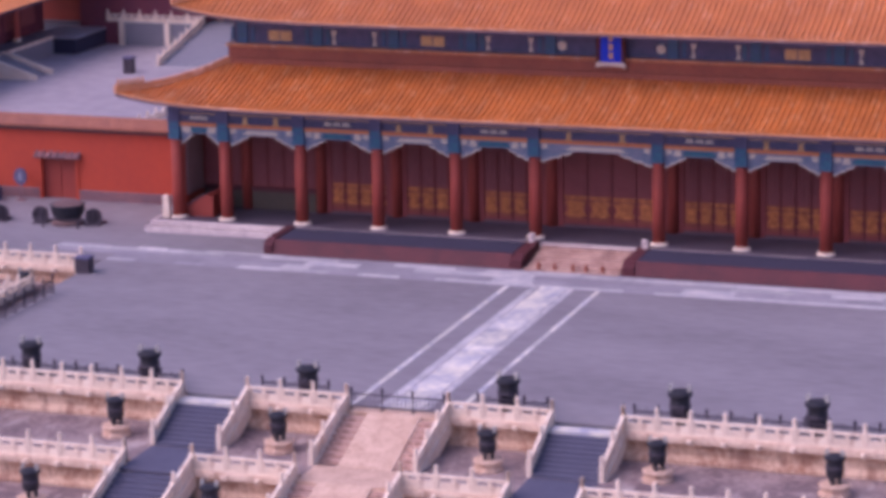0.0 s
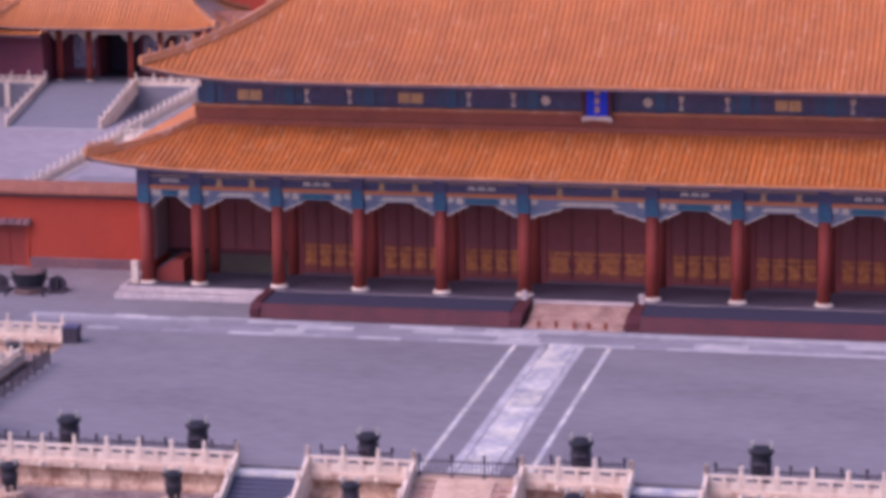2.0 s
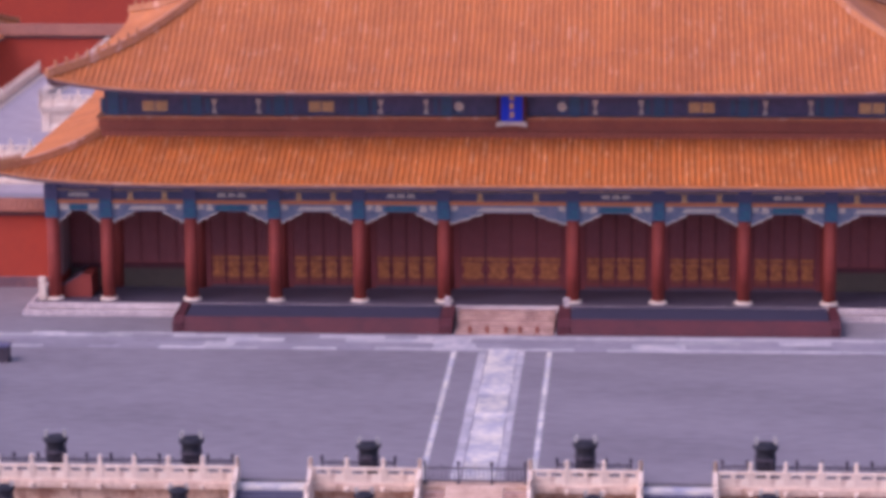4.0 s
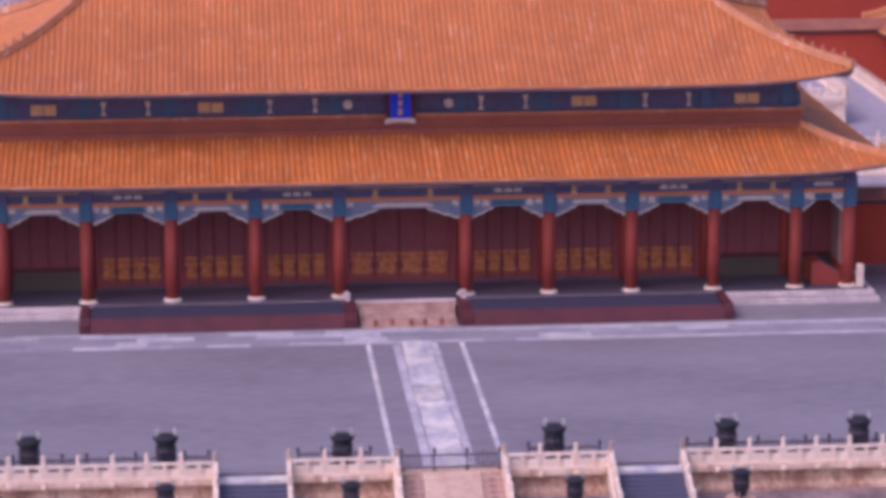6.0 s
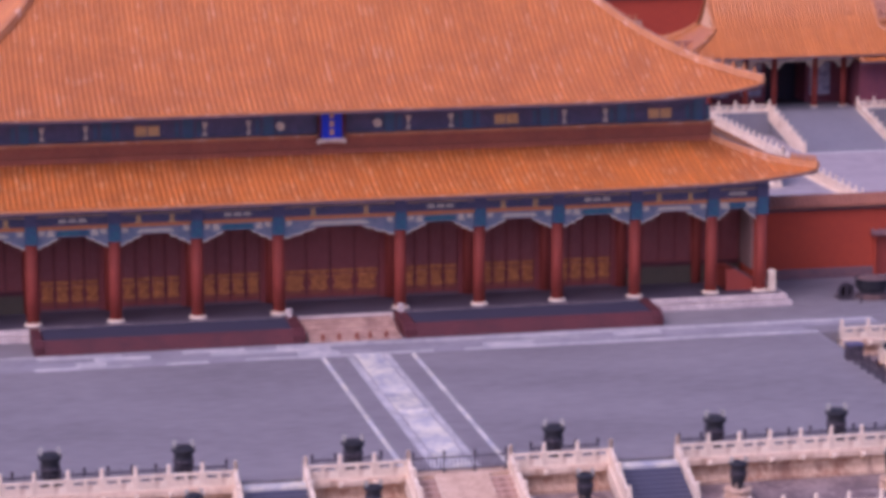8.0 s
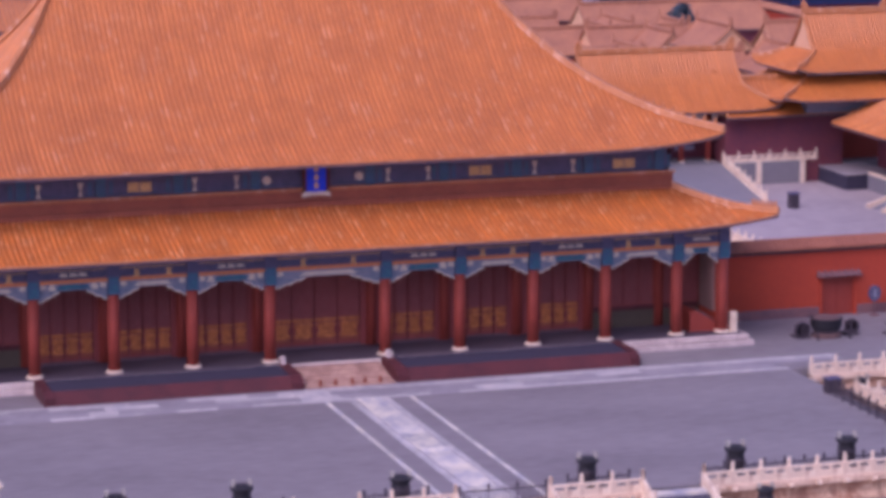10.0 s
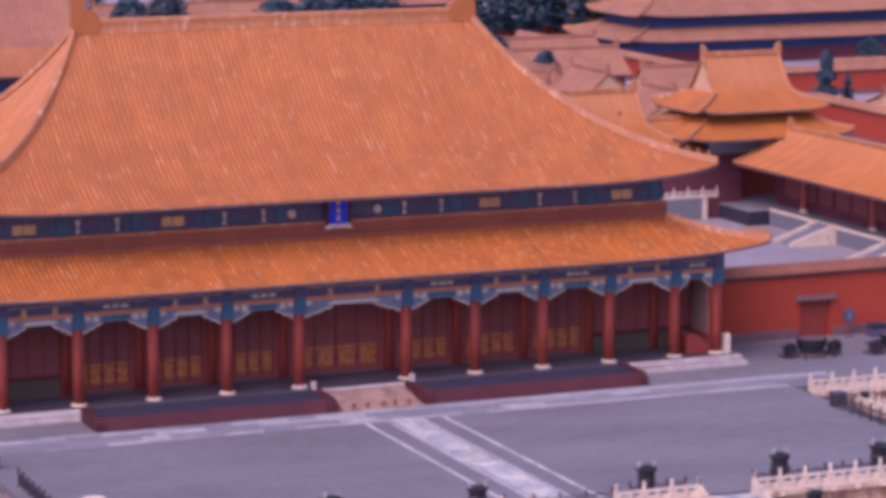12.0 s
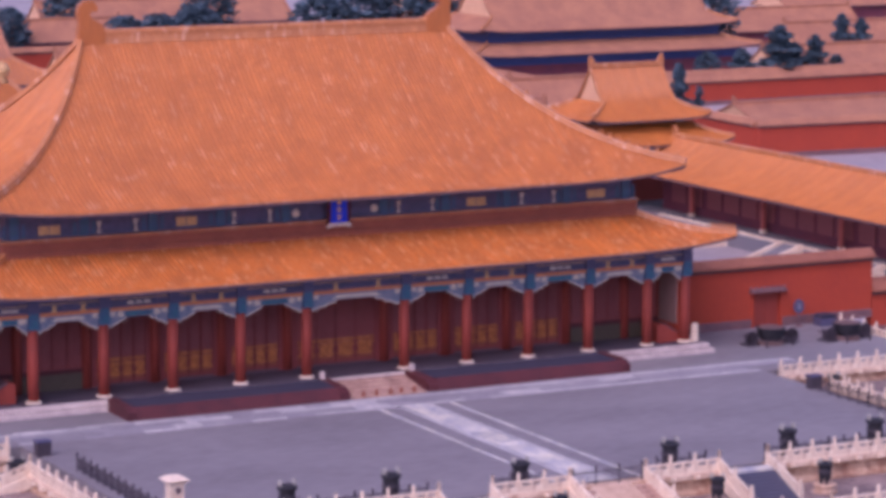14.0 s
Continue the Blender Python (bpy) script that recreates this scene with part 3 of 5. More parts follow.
# painted beams between the columns
for i in range(len(XS) - 1):
    a, b = XS[i] + 0.42, XS[i + 1] - 0.42
    w, mid = b - a, (XS[i] + XS[i + 1]) / 2
    upper = part("painted_beam", Shape().box(a, b, -0.28, 0.28, 7.5, 8.6), NAVY, hall, "dark blue painted beam with gilt motifs")
    part("gilt_line", Shape().box(a, b, -0.38, 0.3, 7.26, 7.5), VERMILION, upper)
    part("gilt_line", Shape().box(a, b, -0.31, 0.3, 8.12, 8.18), GOLD, upper)
    lower = part("painted_beam", Shape().box(a, b, -0.24, 0.24, 6.74, 7.24), PALEBLUE, hall, "pale blue painted lower beam")
    odd = (abs(i - 5)) % 2 == 0
    if odd:
        for f in (-0.24, 0.24):
            part("gilt_motif", Shape().prism([(mid + f * w - 0.24, 7.5), (mid + f * w + 0.24, 7.5), (mid + f * w + 0.12, 7.75), (mid + f * w + 0.2, 8.0), (mid + f * w - 0.2, 8.0), (mid + f * w - 0.12, 7.75)], "y", -0.31, -0.27), GOLD, upper)
        part("pale_motif", Shape().prism([(mid - 0.28 * w, 6.82), (mid + 0.28 * w, 6.82), (mid + 0.22 * w, 7.08), (mid - 0.22 * w, 7.08)], "y", -0.27, -0.2), PALEGOLD, lower)
    else:
        for f in (-0.14, 0, 0.14):
            part("gilt_motif", Shape().prism([(mid + f * w - 0.3, 7.72), (mid + f * w + 0.3, 7.72), (mid + f * w + 0.2, 7.95), (mid + f * w - 0.2, 7.95)], "y", -0.31, -0.27), PALEGOLD, upper)
        part("teal_panel", Shape().prism([(mid - 0.24 * w, 6.8), (mid + 0.24 * w, 6.8), (mid + 0.2 * w, 7.18), (mid - 0.2 * w, 7.18)], "y", -0.27, -0.2), TEAL, lower)
        for f in (-0.31, 0.31):
            part("pale_motif", Shape().prism([(mid + f * w - 0.26, 6.78), (mid + f * w + 0.26, 6.78), (mid + f * w + 0.18, 7.2), (mid + f * w - 0.18, 7.2)], "y", -0.28, -0.2), PALEGOLD, lower)
    for f, d in ((a, 1), (b, -1)):
        part("pale_motif", Shape().prism([(f + d * 0.1, 6.85), (f + d * 0.5, 6.9), (f + d * 0.5, 7.2), (f + d * 0.1, 7.2)], "y", -0.27, -0.2), PALEGOLD, lower)
        r = min(1.75, w * 0.3) * (1.25 if i == 5 else 1)
        o = [(f, 6.7), (f + d * r, 6.7), (f + d * r * 0.93, 6.55), (f + d * r * 0.66, 6.45), (f + d * r * 0.55, 6.28), (f + d * r * 0.3, 6.2), (f + d * r * 0.18, 6.05), (f, 5.98)]
        br = part("corner_bracket", Shape().prism(o, "y", -0.09, 0.09), PALEBLUE, hall, "pale carved corner bracket")
        part("bracket_edge", Shape().prism([(p, q - 0.05) for p, q in o[1:]] + [(p, q + 0.07) for p, q in reversed(o[1:])], "y", -0.12, 0.12), PALEGOLD, br)
part("bracket_frieze", Shape().box(-30.3, 30.3, -0.9, 0.6, 8.6, 9.0), NAVY, hall, "dark blue bracket frieze under the eave")
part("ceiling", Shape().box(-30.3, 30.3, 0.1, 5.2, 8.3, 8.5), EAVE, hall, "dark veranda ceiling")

# door wall behind the veranda
FY = 3.75
part("core_wall", Shape().box(-30.0, 30.0, FY + 0.35, 32.5, FLOOR, 8.4), SHADE, hall, "near-black block standing in for the unlit interior behind the doors")
for x in XS[1:-1]:
    part("door_post", Shape().lathe([(0.4, FLOOR), (0.38, 8.3)], x, FY, 14), LACQUER, hall, "red inner column between doors", smooth=True)
for i in range(len(XS) - 1):
    a, b = XS[i], XS[i + 1]
    k = abs(i - 5)
    n = 4 if k <= 3 else (4 if k == 4 else 2)
    fr = part("door_frame", Shape().box(a + 0.33, b - 0.33, FY - 0.1, FY + 0.3, 6.1, 8.3), DEEPRED, hall, "dark red door frame")
    jamb = 0.36 if k > 3 else (0.82 if k == 0 else 0.74)
    if k <= 3:
        for x0, x1 in ((a + 0.33, a + jamb - 0.01), (b - jamb + 0.01, b - 0.33)):
            part("door_jamb", Shape().box(x0, x1, FY - 0.05, FY + 0.25, FLOOR, 6.1), DEEPRED, hall, "dark red door jamb")
    a, b = a + jamb, b - jamb
    w = (b - a) / n
    for j in range(n):
        x0, x1 = a + j * w + 0.03, a + (j + 1) * w - 0.03
        if k <= 3:
            leaf = part("door_leaf", Shape().box(x0, x1, FY, FY + 0.14, FLOOR + 0.18, 6.05), DEEPRED, hall, "red lattice door leaf with gilt lower panel")
            c = (x0 + x1) / 2
            part("gilt_panel", Shape().prism([(c - w * 0.45, 1.6), (c - w * 0.25, 1.46), (c + w * 0.25, 1.46), (c + w * 0.45, 1.6), (c + w * 0.33, 1.85), (c + w * 0.33, 2.2), (c + w * 0.45, 2.45), (c + w * 0.25, 2.58), (c - w * 0.25, 2.58), (c - w * 0.45, 2.45), (c - w * 0.33, 2.2), (c - w * 0.33, 1.85)], "y", FY - 0.09, FY + 0.02), GILT, leaf, "carved gilt panel")
            part("gilt_strip", Shape().box(x0 + 0.06, x1 - 0.06, FY - 0.05, FY + 0.02, 2.66, 2.9), GILT, leaf)
            part("foot_rail", Shape().box(x0 + 0.1, x1 - 0.1, FY - 0.05, FY + 0.02, 1.2, 1.36), MAROON, leaf)
            z0 = 3.0
        else:
            leaf = part("window_leaf", Shape().box(x0, x1, FY, FY + 0.14, 2.35, 6.05), DEEPRED, hall, "red lattice window leaf")
            z0 = 2.5
        lat = Shape()
        for q in range(9):
            x = x0 + 0.12 + (x1 - x0 - 0.24) * q / 8
            lat.box(x - 0.025, x + 0.025, FY - 0.045, FY + 0.01, z0, 5.9)
        for q in range(12):
            z = z0 + (5.9 - z0) * q / 11
            lat.box(x0 + 0.1, x1 - 0.1, FY - 0.04, FY + 0.01, z - 0.025, z + 0.025)
        part("lattice", lat, LATTICE, leaf)
    if k > 3:
        part("sill_wall", Shape().box(a, b, FY - 0.12, FY + 0.3, FLOOR, 2.05), GREENPANEL, hall, "dark green brick sill wall")
        part("sill", Shape().box(a, b, FY - 0.2, FY + 0.3, 2.05, 2.35, 0.04), SKIRT, hall, "red timber sill")
    if k <= 3:
        part("threshold", Shape().box(a, b, FY - 0.12, FY + 0.2, FLOOR, FLOOR + 0.17), EAVE, hall, "dark door threshold")
for sx in (-1, 1):
    part("side_wall", Shape().box(min(sx * 29.75, sx * 30.4), max(sx * 29.75, sx * 30.4), 0.55, 33, FLOOR, 8.4), PLASTER, hall, "red plastered side wall")
    part("side_lining", Shape().box(min(sx * 29.6, sx * 29.75), max(sx * 29.6, sx * 29.75), 0.6, FY - 0.35, 2.2, 6.4), LINING, hall, "pale plaster lining of the end bay")
    part("corner_stone", Shape().box(min(sx * 30.6, sx * 31.05), max(sx * 30.6, sx * 31.05), -0.6, -0.2, FLOOR, 2.3, 0.05), MARBLE, hall, "pale corner stone post")
    bx = thing("storage_box", "red wooden box with a sloping dark lid on the veranda", "box", (sx * 28.6, 1.6, FLOOR), "veranda boxes")
    part("box_body", Shape().prism([(-1.1, 0), (0.9, 0), (0.9, 1.5), (0.3, 1.55), (-1.1, 0.7)], "y", -1.2, 1.2) if sx < 0 else Shape().prism([(1.1, 0), (-0.9, 0), (-0.9, 1.5), (-0.3, 1.55), (1.1, 0.7)], "y", -1.2, 1.2), LACQUER, bx)
    part("lid", Shape().loft([[(-sx * 0.3, y, 1.58), (sx * 1.15, y, 0.72), (sx * 1.15, y, 0.8), (-sx * 0.3, y, 1.68)] for y in (-1.25, 1.25)]), EAVE, bx)

# lower roof and its ridge band
low = Hip(33.2, 19.35, 27.4, 13.0, 9.05, 11.15, 0.85, 0.35, 9)
add_roof(hall, low, (0, CY, 0), 0.4, 0.115, "snew", "s", 0.28, 3.0, 0.1, 0.5, finials=7, rows=8, ribmat=LOWRIB)
# both bands coloured darker to imitate the upper eave's shade
part("ridge_band", Shape().box(-27.7, 27.7, CY - 13.2, CY + 13.2, 11.0, 11.5), MAROON, hall, "glazed tile ridge band, colour darkened for eave shade")
part("ridge_band", Shape().box(-27.45, 27.45, CY - 12.95, CY + 12.95, 11.5, 12.3), MAROON, hall, "dull red band above the lower roof, darkened for eave shade")
part("band_moulding", Shape().box(-27.6, 27.6, CY - 13.1, CY + 13.1, 12.3, 12.45), RIDGE, hall)
# painted frieze between the roofs
UY = 3.75
part("upper_frieze", Shape().box(-27.1, 27.1, UY, 2 * CY - UY, 12.3, 14.6), NAVY, hall, "blue painted frieze, colour brightened for distance haze between the roofs")
for x in XS[1:-1]:
    h = part("frieze_head", Shape().box(x - 0.36, x + 0.36, UY - 0.12, UY + 0.1, 12.45, 14.4), BLUE, hall, "blue painted column head")
    for f in (-0.75, 0.75):
        part("frieze_scroll", Shape().box(x + f - 0.13, x + f + 0.13, UY - 0.06, UY + 0.05, 12.6, 13.6), BLUE, h)
for x in (12.56, 23.68):
    for sx in (-1, 1):
        for f in (-0.44, 0.44):
            part("gilt_motif", Shape().box(sx * x + f - 0.4, sx * x + f + 0.4, UY - 0.05, UY + 0.03, 12.72, 13.42), GOLD, hall, "gold painted field")
for x in (5.6, 8.6, 16.75, 19.7):
    for sx in (-1, 1):
        d = 1 if x in (5.6, 16.75) else -1
        o = [(-0.2, 12.6), (0.16, 12.6), (0.02, 13.0), (0.2, 13.55), (-0.2, 13.55), (-0.05, 13.0)]
        part("pale_motif", Shape().prism([(sx * (x + d * p), q) for p, q in o], "y", UY - 0.05, UY + 0.03), PALEGOLD, hall, "pale painted motif")
for sx in (-1, 1):
    part("pale_motif", Shape().lathe([(0.32, 0), (0.32, 0.05)], n=8), PALEGOLD, hall, "pale painted flower", (sx * 3.4, UY - 0.05, 13.1)).rotation_euler = (radians(90), 0, 0)
plaque = thing("name_plaque", "deep blue name plaque with gilt characters in a red frame", "plaque", (0.1, UY - 0.5, 11.95))
part("board", Shape().box(-0.72, 0.72, -0.08, 0.08, 0.25, 2.3), SIGNBLUE, plaque)
for x in (-0.85, 0.85):
    part("frame_side", Shape().box(x - 0.13, x + 0.13, -0.14, 0.12, 0.1, 2.35, 0.03), SKIRT, plaque)
part("frame_foot", Shape().prism([(-1.05, -0.1), (-0.4, 0.0), (0.4, 0.0), (1.05, -0.1), (0.95, 0.26), (-0.95, 0.26)], "y", -0.18, 0.14), PALEGOLD, plaque, "pale gilt lower frame")
part("bracket", Shape().box(-0.3, 0.3, 0.1, 0.6, 0.4, 1.8), EAVE, plaque)
for k in range(3):
    part("character_mark", Shape().box(-0.13, 0.13, -0.1, -0.07, 0.5 + 0.58 * k, 0.9 + 0.58 * k), GOLD, plaque)

# upper roof
up = Hip(30.2, 16.15, 16.3, 0.05, 14.62, 26.1, 0.95, 0.55, 9, bow=0.3)
add_roof(hall, up, (0, CY, 0), 0.4, 0.12, "snew", "s", 0.28, 3.2, 0.1, 0.55, finials=9, rows=12)
main = part("main_ridge", Shape().prism([(-0.34, 25.9), (0.34, 25.9), (0.26, 26.4), (0.3, 26.85), (0.16, 27.05), (-0.16, 27.05), (-0.3, 26.85), (-0.26, 26.4)], "x", -15.6, 15.6), RIDGE, hall, "glazed main ridge", (0, CY, 0))
for sx in (-1, 1):
    part("ridge_horn", ridge_horn(sx), TILE, main, "curled glazed ridge horn", (sx * 15.5, 0, 25.9))

# ---- covered ramps and steps at the podium ----
for sx in (-1, 1):
    b = thing("covered_steps", "red boarded platform with a dark carpeted top beside stairs", "platform", (0, 0, 0), "covered steps")
    x0, x1 = sorted((sx * 4.2, sx * 20.6))
    part("carpet", Shape().loft([[(x, -5.55, 0.9), (x, -2.2, 0.97), (x, -2.2, 0.86), (x, -5.55, 0.8)] for x in (x0, x1)]), CARPET, b, "dark carpet top")
    part("front_board", Shape().prism([(-6.1, 0), (-5.7, 0), (-5.5, 0.8), (-5.5, 0.93), (-5.66, 0.93), (-6.1, 0.1)], "x", *sorted((sx * 4.16, sx * 20.69))), SKIRT, b, "red painted front boards")
    part("core", Shape().box(*sorted((sx * 4.16, sx * 20.69)), -5.5, -1.9, 0, 0.76), SKIRT, b)
    part("end_board", Shape().prism([(-6.12, 0), (-1.9, 0), (-1.9, 1.03), (-5.5, 0.98), (-6.14, 0.6)], "x", *sorted((sx * 20.7, sx * 21.3))), SKIRT, b, "red painted end boards")
    part("inner_board", Shape().prism([(-6.12, 0), (-1.9, 0), (-1.9, 0.98), (-5.3, 0.9), (-6.12, 0.55)], "x", *sorted((sx * 3.35, sx * 4.15))), SKIRT, b)
    p = thing("stone_post", "small white stone post beside the stairs", "post", (sx * 3.85, -2.1, 0.95), "stair posts")
    part("post_shaft", Shape().box(-0.17, 0.17, -0.17, 0.17, 0, 0.42, 0.03), PODIUMSTONE, p)
    part("post_cap", Shape().lathe([(0.22, 0.42), (0.26, 0.47), (0.22, 0.56), (0.08, 0.6)], n=8), PODIUMSTONE, p)
cs = thing("carved_steps", "pale carved marble steps up to the hall", "stairs", (0, 0, 0))
for k in range(5):
    part("step", Shape().box(-3.15, 3.15, -6.2 + k * 0.87, -1.9, 0.14 * k, 0.14 * (k + 1), 0.02), STAIRSTONE, cs)
for x in (-2.2, -1.1, 0.1, 1.0, 2.1):
    part("carved_boss", Shape().lathe([(0.13, 0), (0.15, 0.25), (0.08, 0.46)], n=7), MAROON, cs, "dark stained stone boss", (x, -6.05, 0.12))

# ---- bronze tripods, fences, vats ----
def make_tripod():
    t = thing("bronze_tripod", "dark bronze incense tripod with pale worn handles", "incense burner", group="bronze tripods")
    for k in range(3):
        a = 2 * math.pi * k / 3 + 0.5
        part("leg", Shape().lathe([(0.15, 0), (0.12, 0.12), (0.14, 0.3), (0.2, 0.5)], 0.32 * math.cos(a), 0.32 * math.sin(a), 7), BRONZE, t)
    part("bowl", Shape().lathe([(0.25, 0.3), (0.5, 0.38), (0.55, 0.6), (0.54, 1.1), (0.52, 1.24), (0.66, 1.34), (0.67, 1.48), (0.6, 1.52), (0.5, 1.36)], n=16), BRONZE, t, smooth=True)
    part("rim_band", Shape().lathe([(0.55, 0.8), (0.59, 0.84), (0.59, 0.94), (0.55, 0.98)], n=16), IRON, t, "raised dark band")
    for s in (-1, 1):
        part("handle", Shape().prism([(s * 0.4, 1.44), (s * 0.54, 1.44), (s * 0.6, 1.7), (s * 0.56, 1.82), (s * 0.4, 1.84), (s * 0.38, 1.74), (s * 0.46, 1.68)], "y", -0.13, 0.13), LIDSTONE, t, "pale worn handle")
    part("lid", Shape().lathe([(0.56, 1.44), (0.55, 1.52), (0.4, 1.58), (0.1, 1.6)], n=14), BRONZE, t, "dark bronze lid")
    return t


def make_plinth():
    t = thing("stone_plinth", "yellowish octagonal stone plinth under a bronze tripod", "plinth", group="tripod plinths")
    part("plinth_foot", Shape().lathe([(0.85, 0), (0.85, 0.14), (0.66, 0.22), (0.6, 0.36), (0.7, 0.42)], n=8), CARVED, t)
    part("plinth_top", Shape().lathe([(0.8, 0.42), (0.84, 0.56), (0.76, 0.62)], n=8), CARVED, t)
    return t


trip, plin = make_tripod(), make_plinth()
spots = [(s * x, -37.65, 0.0, False) for s in (-1, 1) for x in (5.78, 15.3, 22.65)]
spots += [(-5.55, -42.7, T2, True), (6.3, -42.9, T2, True)]
spots += [(s * x, y, z, True) for s in (-1, 1) for x, y, z in ((15.3, -42.3, T2), (24.5, -42.2, T2), (6.1, -50.8, T3), (16.3, -50.8, T3), (33.5, -16.8, T2))]
used = [0, 0]
for x, y, z, on in spots:
    m = pose(x, y, z + (0.62 if on else 0.0), 0, 0, random.uniform(-8, 8))
    size = Matrix.Diagonal((0.82, 0.82, 0.86, 1)) if on else Matrix.Diagonal((1.0, 1.0, 1.12, 1))
    if used[0] == 0:
        trip.matrix_basis = m @ size
    else:
        copy_thing(trip, m @ size)
    used[0] = 1
    if on:
        m = pose(x, y, z)
        if used[1] == 0:
            plin.matrix_basis = m
        else:
            copy_thing(plin, m)
        used[1] = 1

FPOST = Shape().lathe([(0.1, 0), (0.1, 0.06), (0.045, 0.1), (0.055, 0.98), (0.09, 1.04), (0.08, 1.2), (0.02, 1.27)], n=7).mesh("fence_post", IRON)


def fence(p, q, n, label="low dark iron fence on the plaza's edge"):
    dx, dy = q[0] - p[0], q[1] - p[1]
    length, turn = math.hypot(dx, dy), math.atan2(dy, dx)
    t = thing("iron_fence", label, "fence", (p[0], p[1], 0), "iron fences", turn)
    w = length / n
    bars = Shape().box(0.04, w - 0.04, -0.02, 0.02, 0.84, 0.9).box(0.04, w - 0.04, -0.02, 0.02, 0.14, 0.19)
    for k in range(1, 8):
        x = w * k / 8
        bars.box(x - 0.022, x + 0.022, -0.015, 0.015, 0.15, 0.95 if k != 4 else 1.06)
    bars = bars.mesh("fence_panel", IRON)
    for i in range(n + 1):
        part("fence_post", FPOST, None, t, at=(i * w, random.uniform(-0.03, 0.03), 0))
        if i < n:
            part("fence_panel", bars, None, t, at=(i * w, 0, 0), kind="stuff")


for s in (-1, 1):
    for x0, x1, n in ((13.0, 30.0, 13), (4.3, 8.2, 3)):
        fence((min(s * x0, s * x1), -38.35), (max(s * x0, s * x1), -38.35), n)
    fence((s * 30.2, -38.0), (s * 30.2, -19.6), 14)
fence((-2.65, -39.2), (2.65, -39.2), 3, "low dark iron fence across the head of the central stairs")


def make_vat():
    t = thing("bronze_vat", "large dark bronze water vat on a stone base inside low rails", "vat", group="bronze vats")
    part("stone_base", Shape().lathe([(1.15, 0), (1.15, 0.18), (0.95, 0.3)], n=14), GREYTILE, t)
    part("bowl", Shape().lathe([(0.75, 0.3), (1.05, 0.6), (1.2, 1.0), (1.15, 1.3), (1.28, 1.4), (1.1, 1.42), (0.98, 1.2)], n=18), BRONZE, t, smooth=True)
    part("cover", Shape().lathe([(1.1, 1.4), (0.9, 1.5), (0.2, 1.58)], n=18), GREYTILE, t, "dusty brown cover")
    for s in (-1, 1):
        ring = part("side_rail", Shape().lathe([(0.62, -0.06), (0.62, 0.06), (0.42, 0.06), (0.42, -0.06), (0.62, -0.06)], n=14), IRON, t, "dark round rail end", (s * 2.0, -0.2, 0.6))
        ring.rotation_euler = (radians(90), 0, 0)
        part("rail_stand", Shape().box(s * 1.95 - 0.55, s * 1.95 + 0.55, -0.5, 0.9, 0, 0.12).box(s * 1.95 - 0.1, s * 1.95 + 0.1, -0.3, 0.8, 0.1, 0.9), IRON, t)
        for y in (-1.45, 1.45):
            part("rail_post", Shape().box(s * 1.3 - 0.06, s * 1.3 + 0.06, y - 0.06, y + 0.06, 0, 0.75), IRON, t)
    for y in (-1.45, 1.45):
        part("rail", Shape().box(-1.9, 1.9, y - 0.04, y + 0.04, 0.55, 0.65), IRON, t)
    return t


vat = make_vat()
for i, (x, y) in enumerate(((38.2, -0.6), (-38.2, -0.9), (45.2, -1.6), (-45.2, -1.6))):
    if i == 0:
        vat.matrix_basis = pose(x, y, 0)
    else:
        copy_thing(vat, pose(x, y, 0, 0, 0, 4 * i))
for s in (-1, 1):
    sg = thing("sign_board", "dark blue rounded notice board beside the red wall", "sign", (s * 45.0, 5.4, 0), "notice boards")
    part("board", Shape().prism([(0.52 * math.cos(a), 1.75 + 0.62 * math.sin(a)) for a in [2 * math.pi * k / 16 for k in range(16)]], "y", -0.08, 0.08), NAVY, sg)
    part("marking", Shape().box(-0.12, 0.12, -0.1, -0.075, 1.45, 2.05), PALEBLUE, sg)
    part("foot", Shape().box(-0.07, 0.07, -0.06, 0.06, 0.08, 1.2).box(-0.35, 0.35, -0.25, 0.25, 0, 0.08, 0.03), WALLFOOT, sg, "slim dull red stand")
    bn = thing("storage_chest", "dark blue covered chest standing by the wall", "chest", (s * 47.4, 4.9, 0), "covered chests")
    part("chest_body", Shape().box(-0.8, 0.8, -0.6, 0.6, 0, 0.7, 0.08), NAVY, bn)
    part("chest_lid", Shape().prism([(-0.85, 0.7), (0.85, 0.7), (0.6, 1.0), (-0.6, 1.0)], "y", -0.65, 0.65), CARPET, bn)
    bk = thing("waste_bin", "dark square bin near the plaza's marble balustrade", "bin", (-30.7, -14.0, 0) if s < 0 else (30.6, -18.3, 0), "bins")
    part("bin_body", Shape().box(-0.5, 0.5, -0.4, 0.4, 0, 0.95, 0.06), IRON, bk)
    part("bin_lid", Shape().box(-0.55, 0.55, -0.45, 0.45, 0.96, 1.1, 0.05), NAVY, bk)

ln = thing("stone_shrine", "small pale stone shrine with a square roof on the plaza", "stone shrine", (-29.5, -35.6, 0))
part("shrine_foot", Shape().box(-0.8, 0.8, -0.8, 0.8, 0, 0.7, 0.08).box(-0.62, 0.62, -0.62, 0.62, 0.7, 1.3, 0.05), MARBLE, ln)
part("shrine_body", Shape().box(-0.46, 0.46, -0.46, 0.46, 1.3, 2.45).box(-0.54, 0.54, -0.54, 0.54, 2.35, 2.5), MARBLE, ln)
# no hole is cut; a dark disc paints the opening's shade
part("opening", Shape().lathe([(0.2, 0), (0.2, 0.05)], n=10), EAVE, ln, "dark disc standing in for a shaded round opening", (0.05, -0.47, 1.95)).rotation_euler = (radians(90), 0, 0)
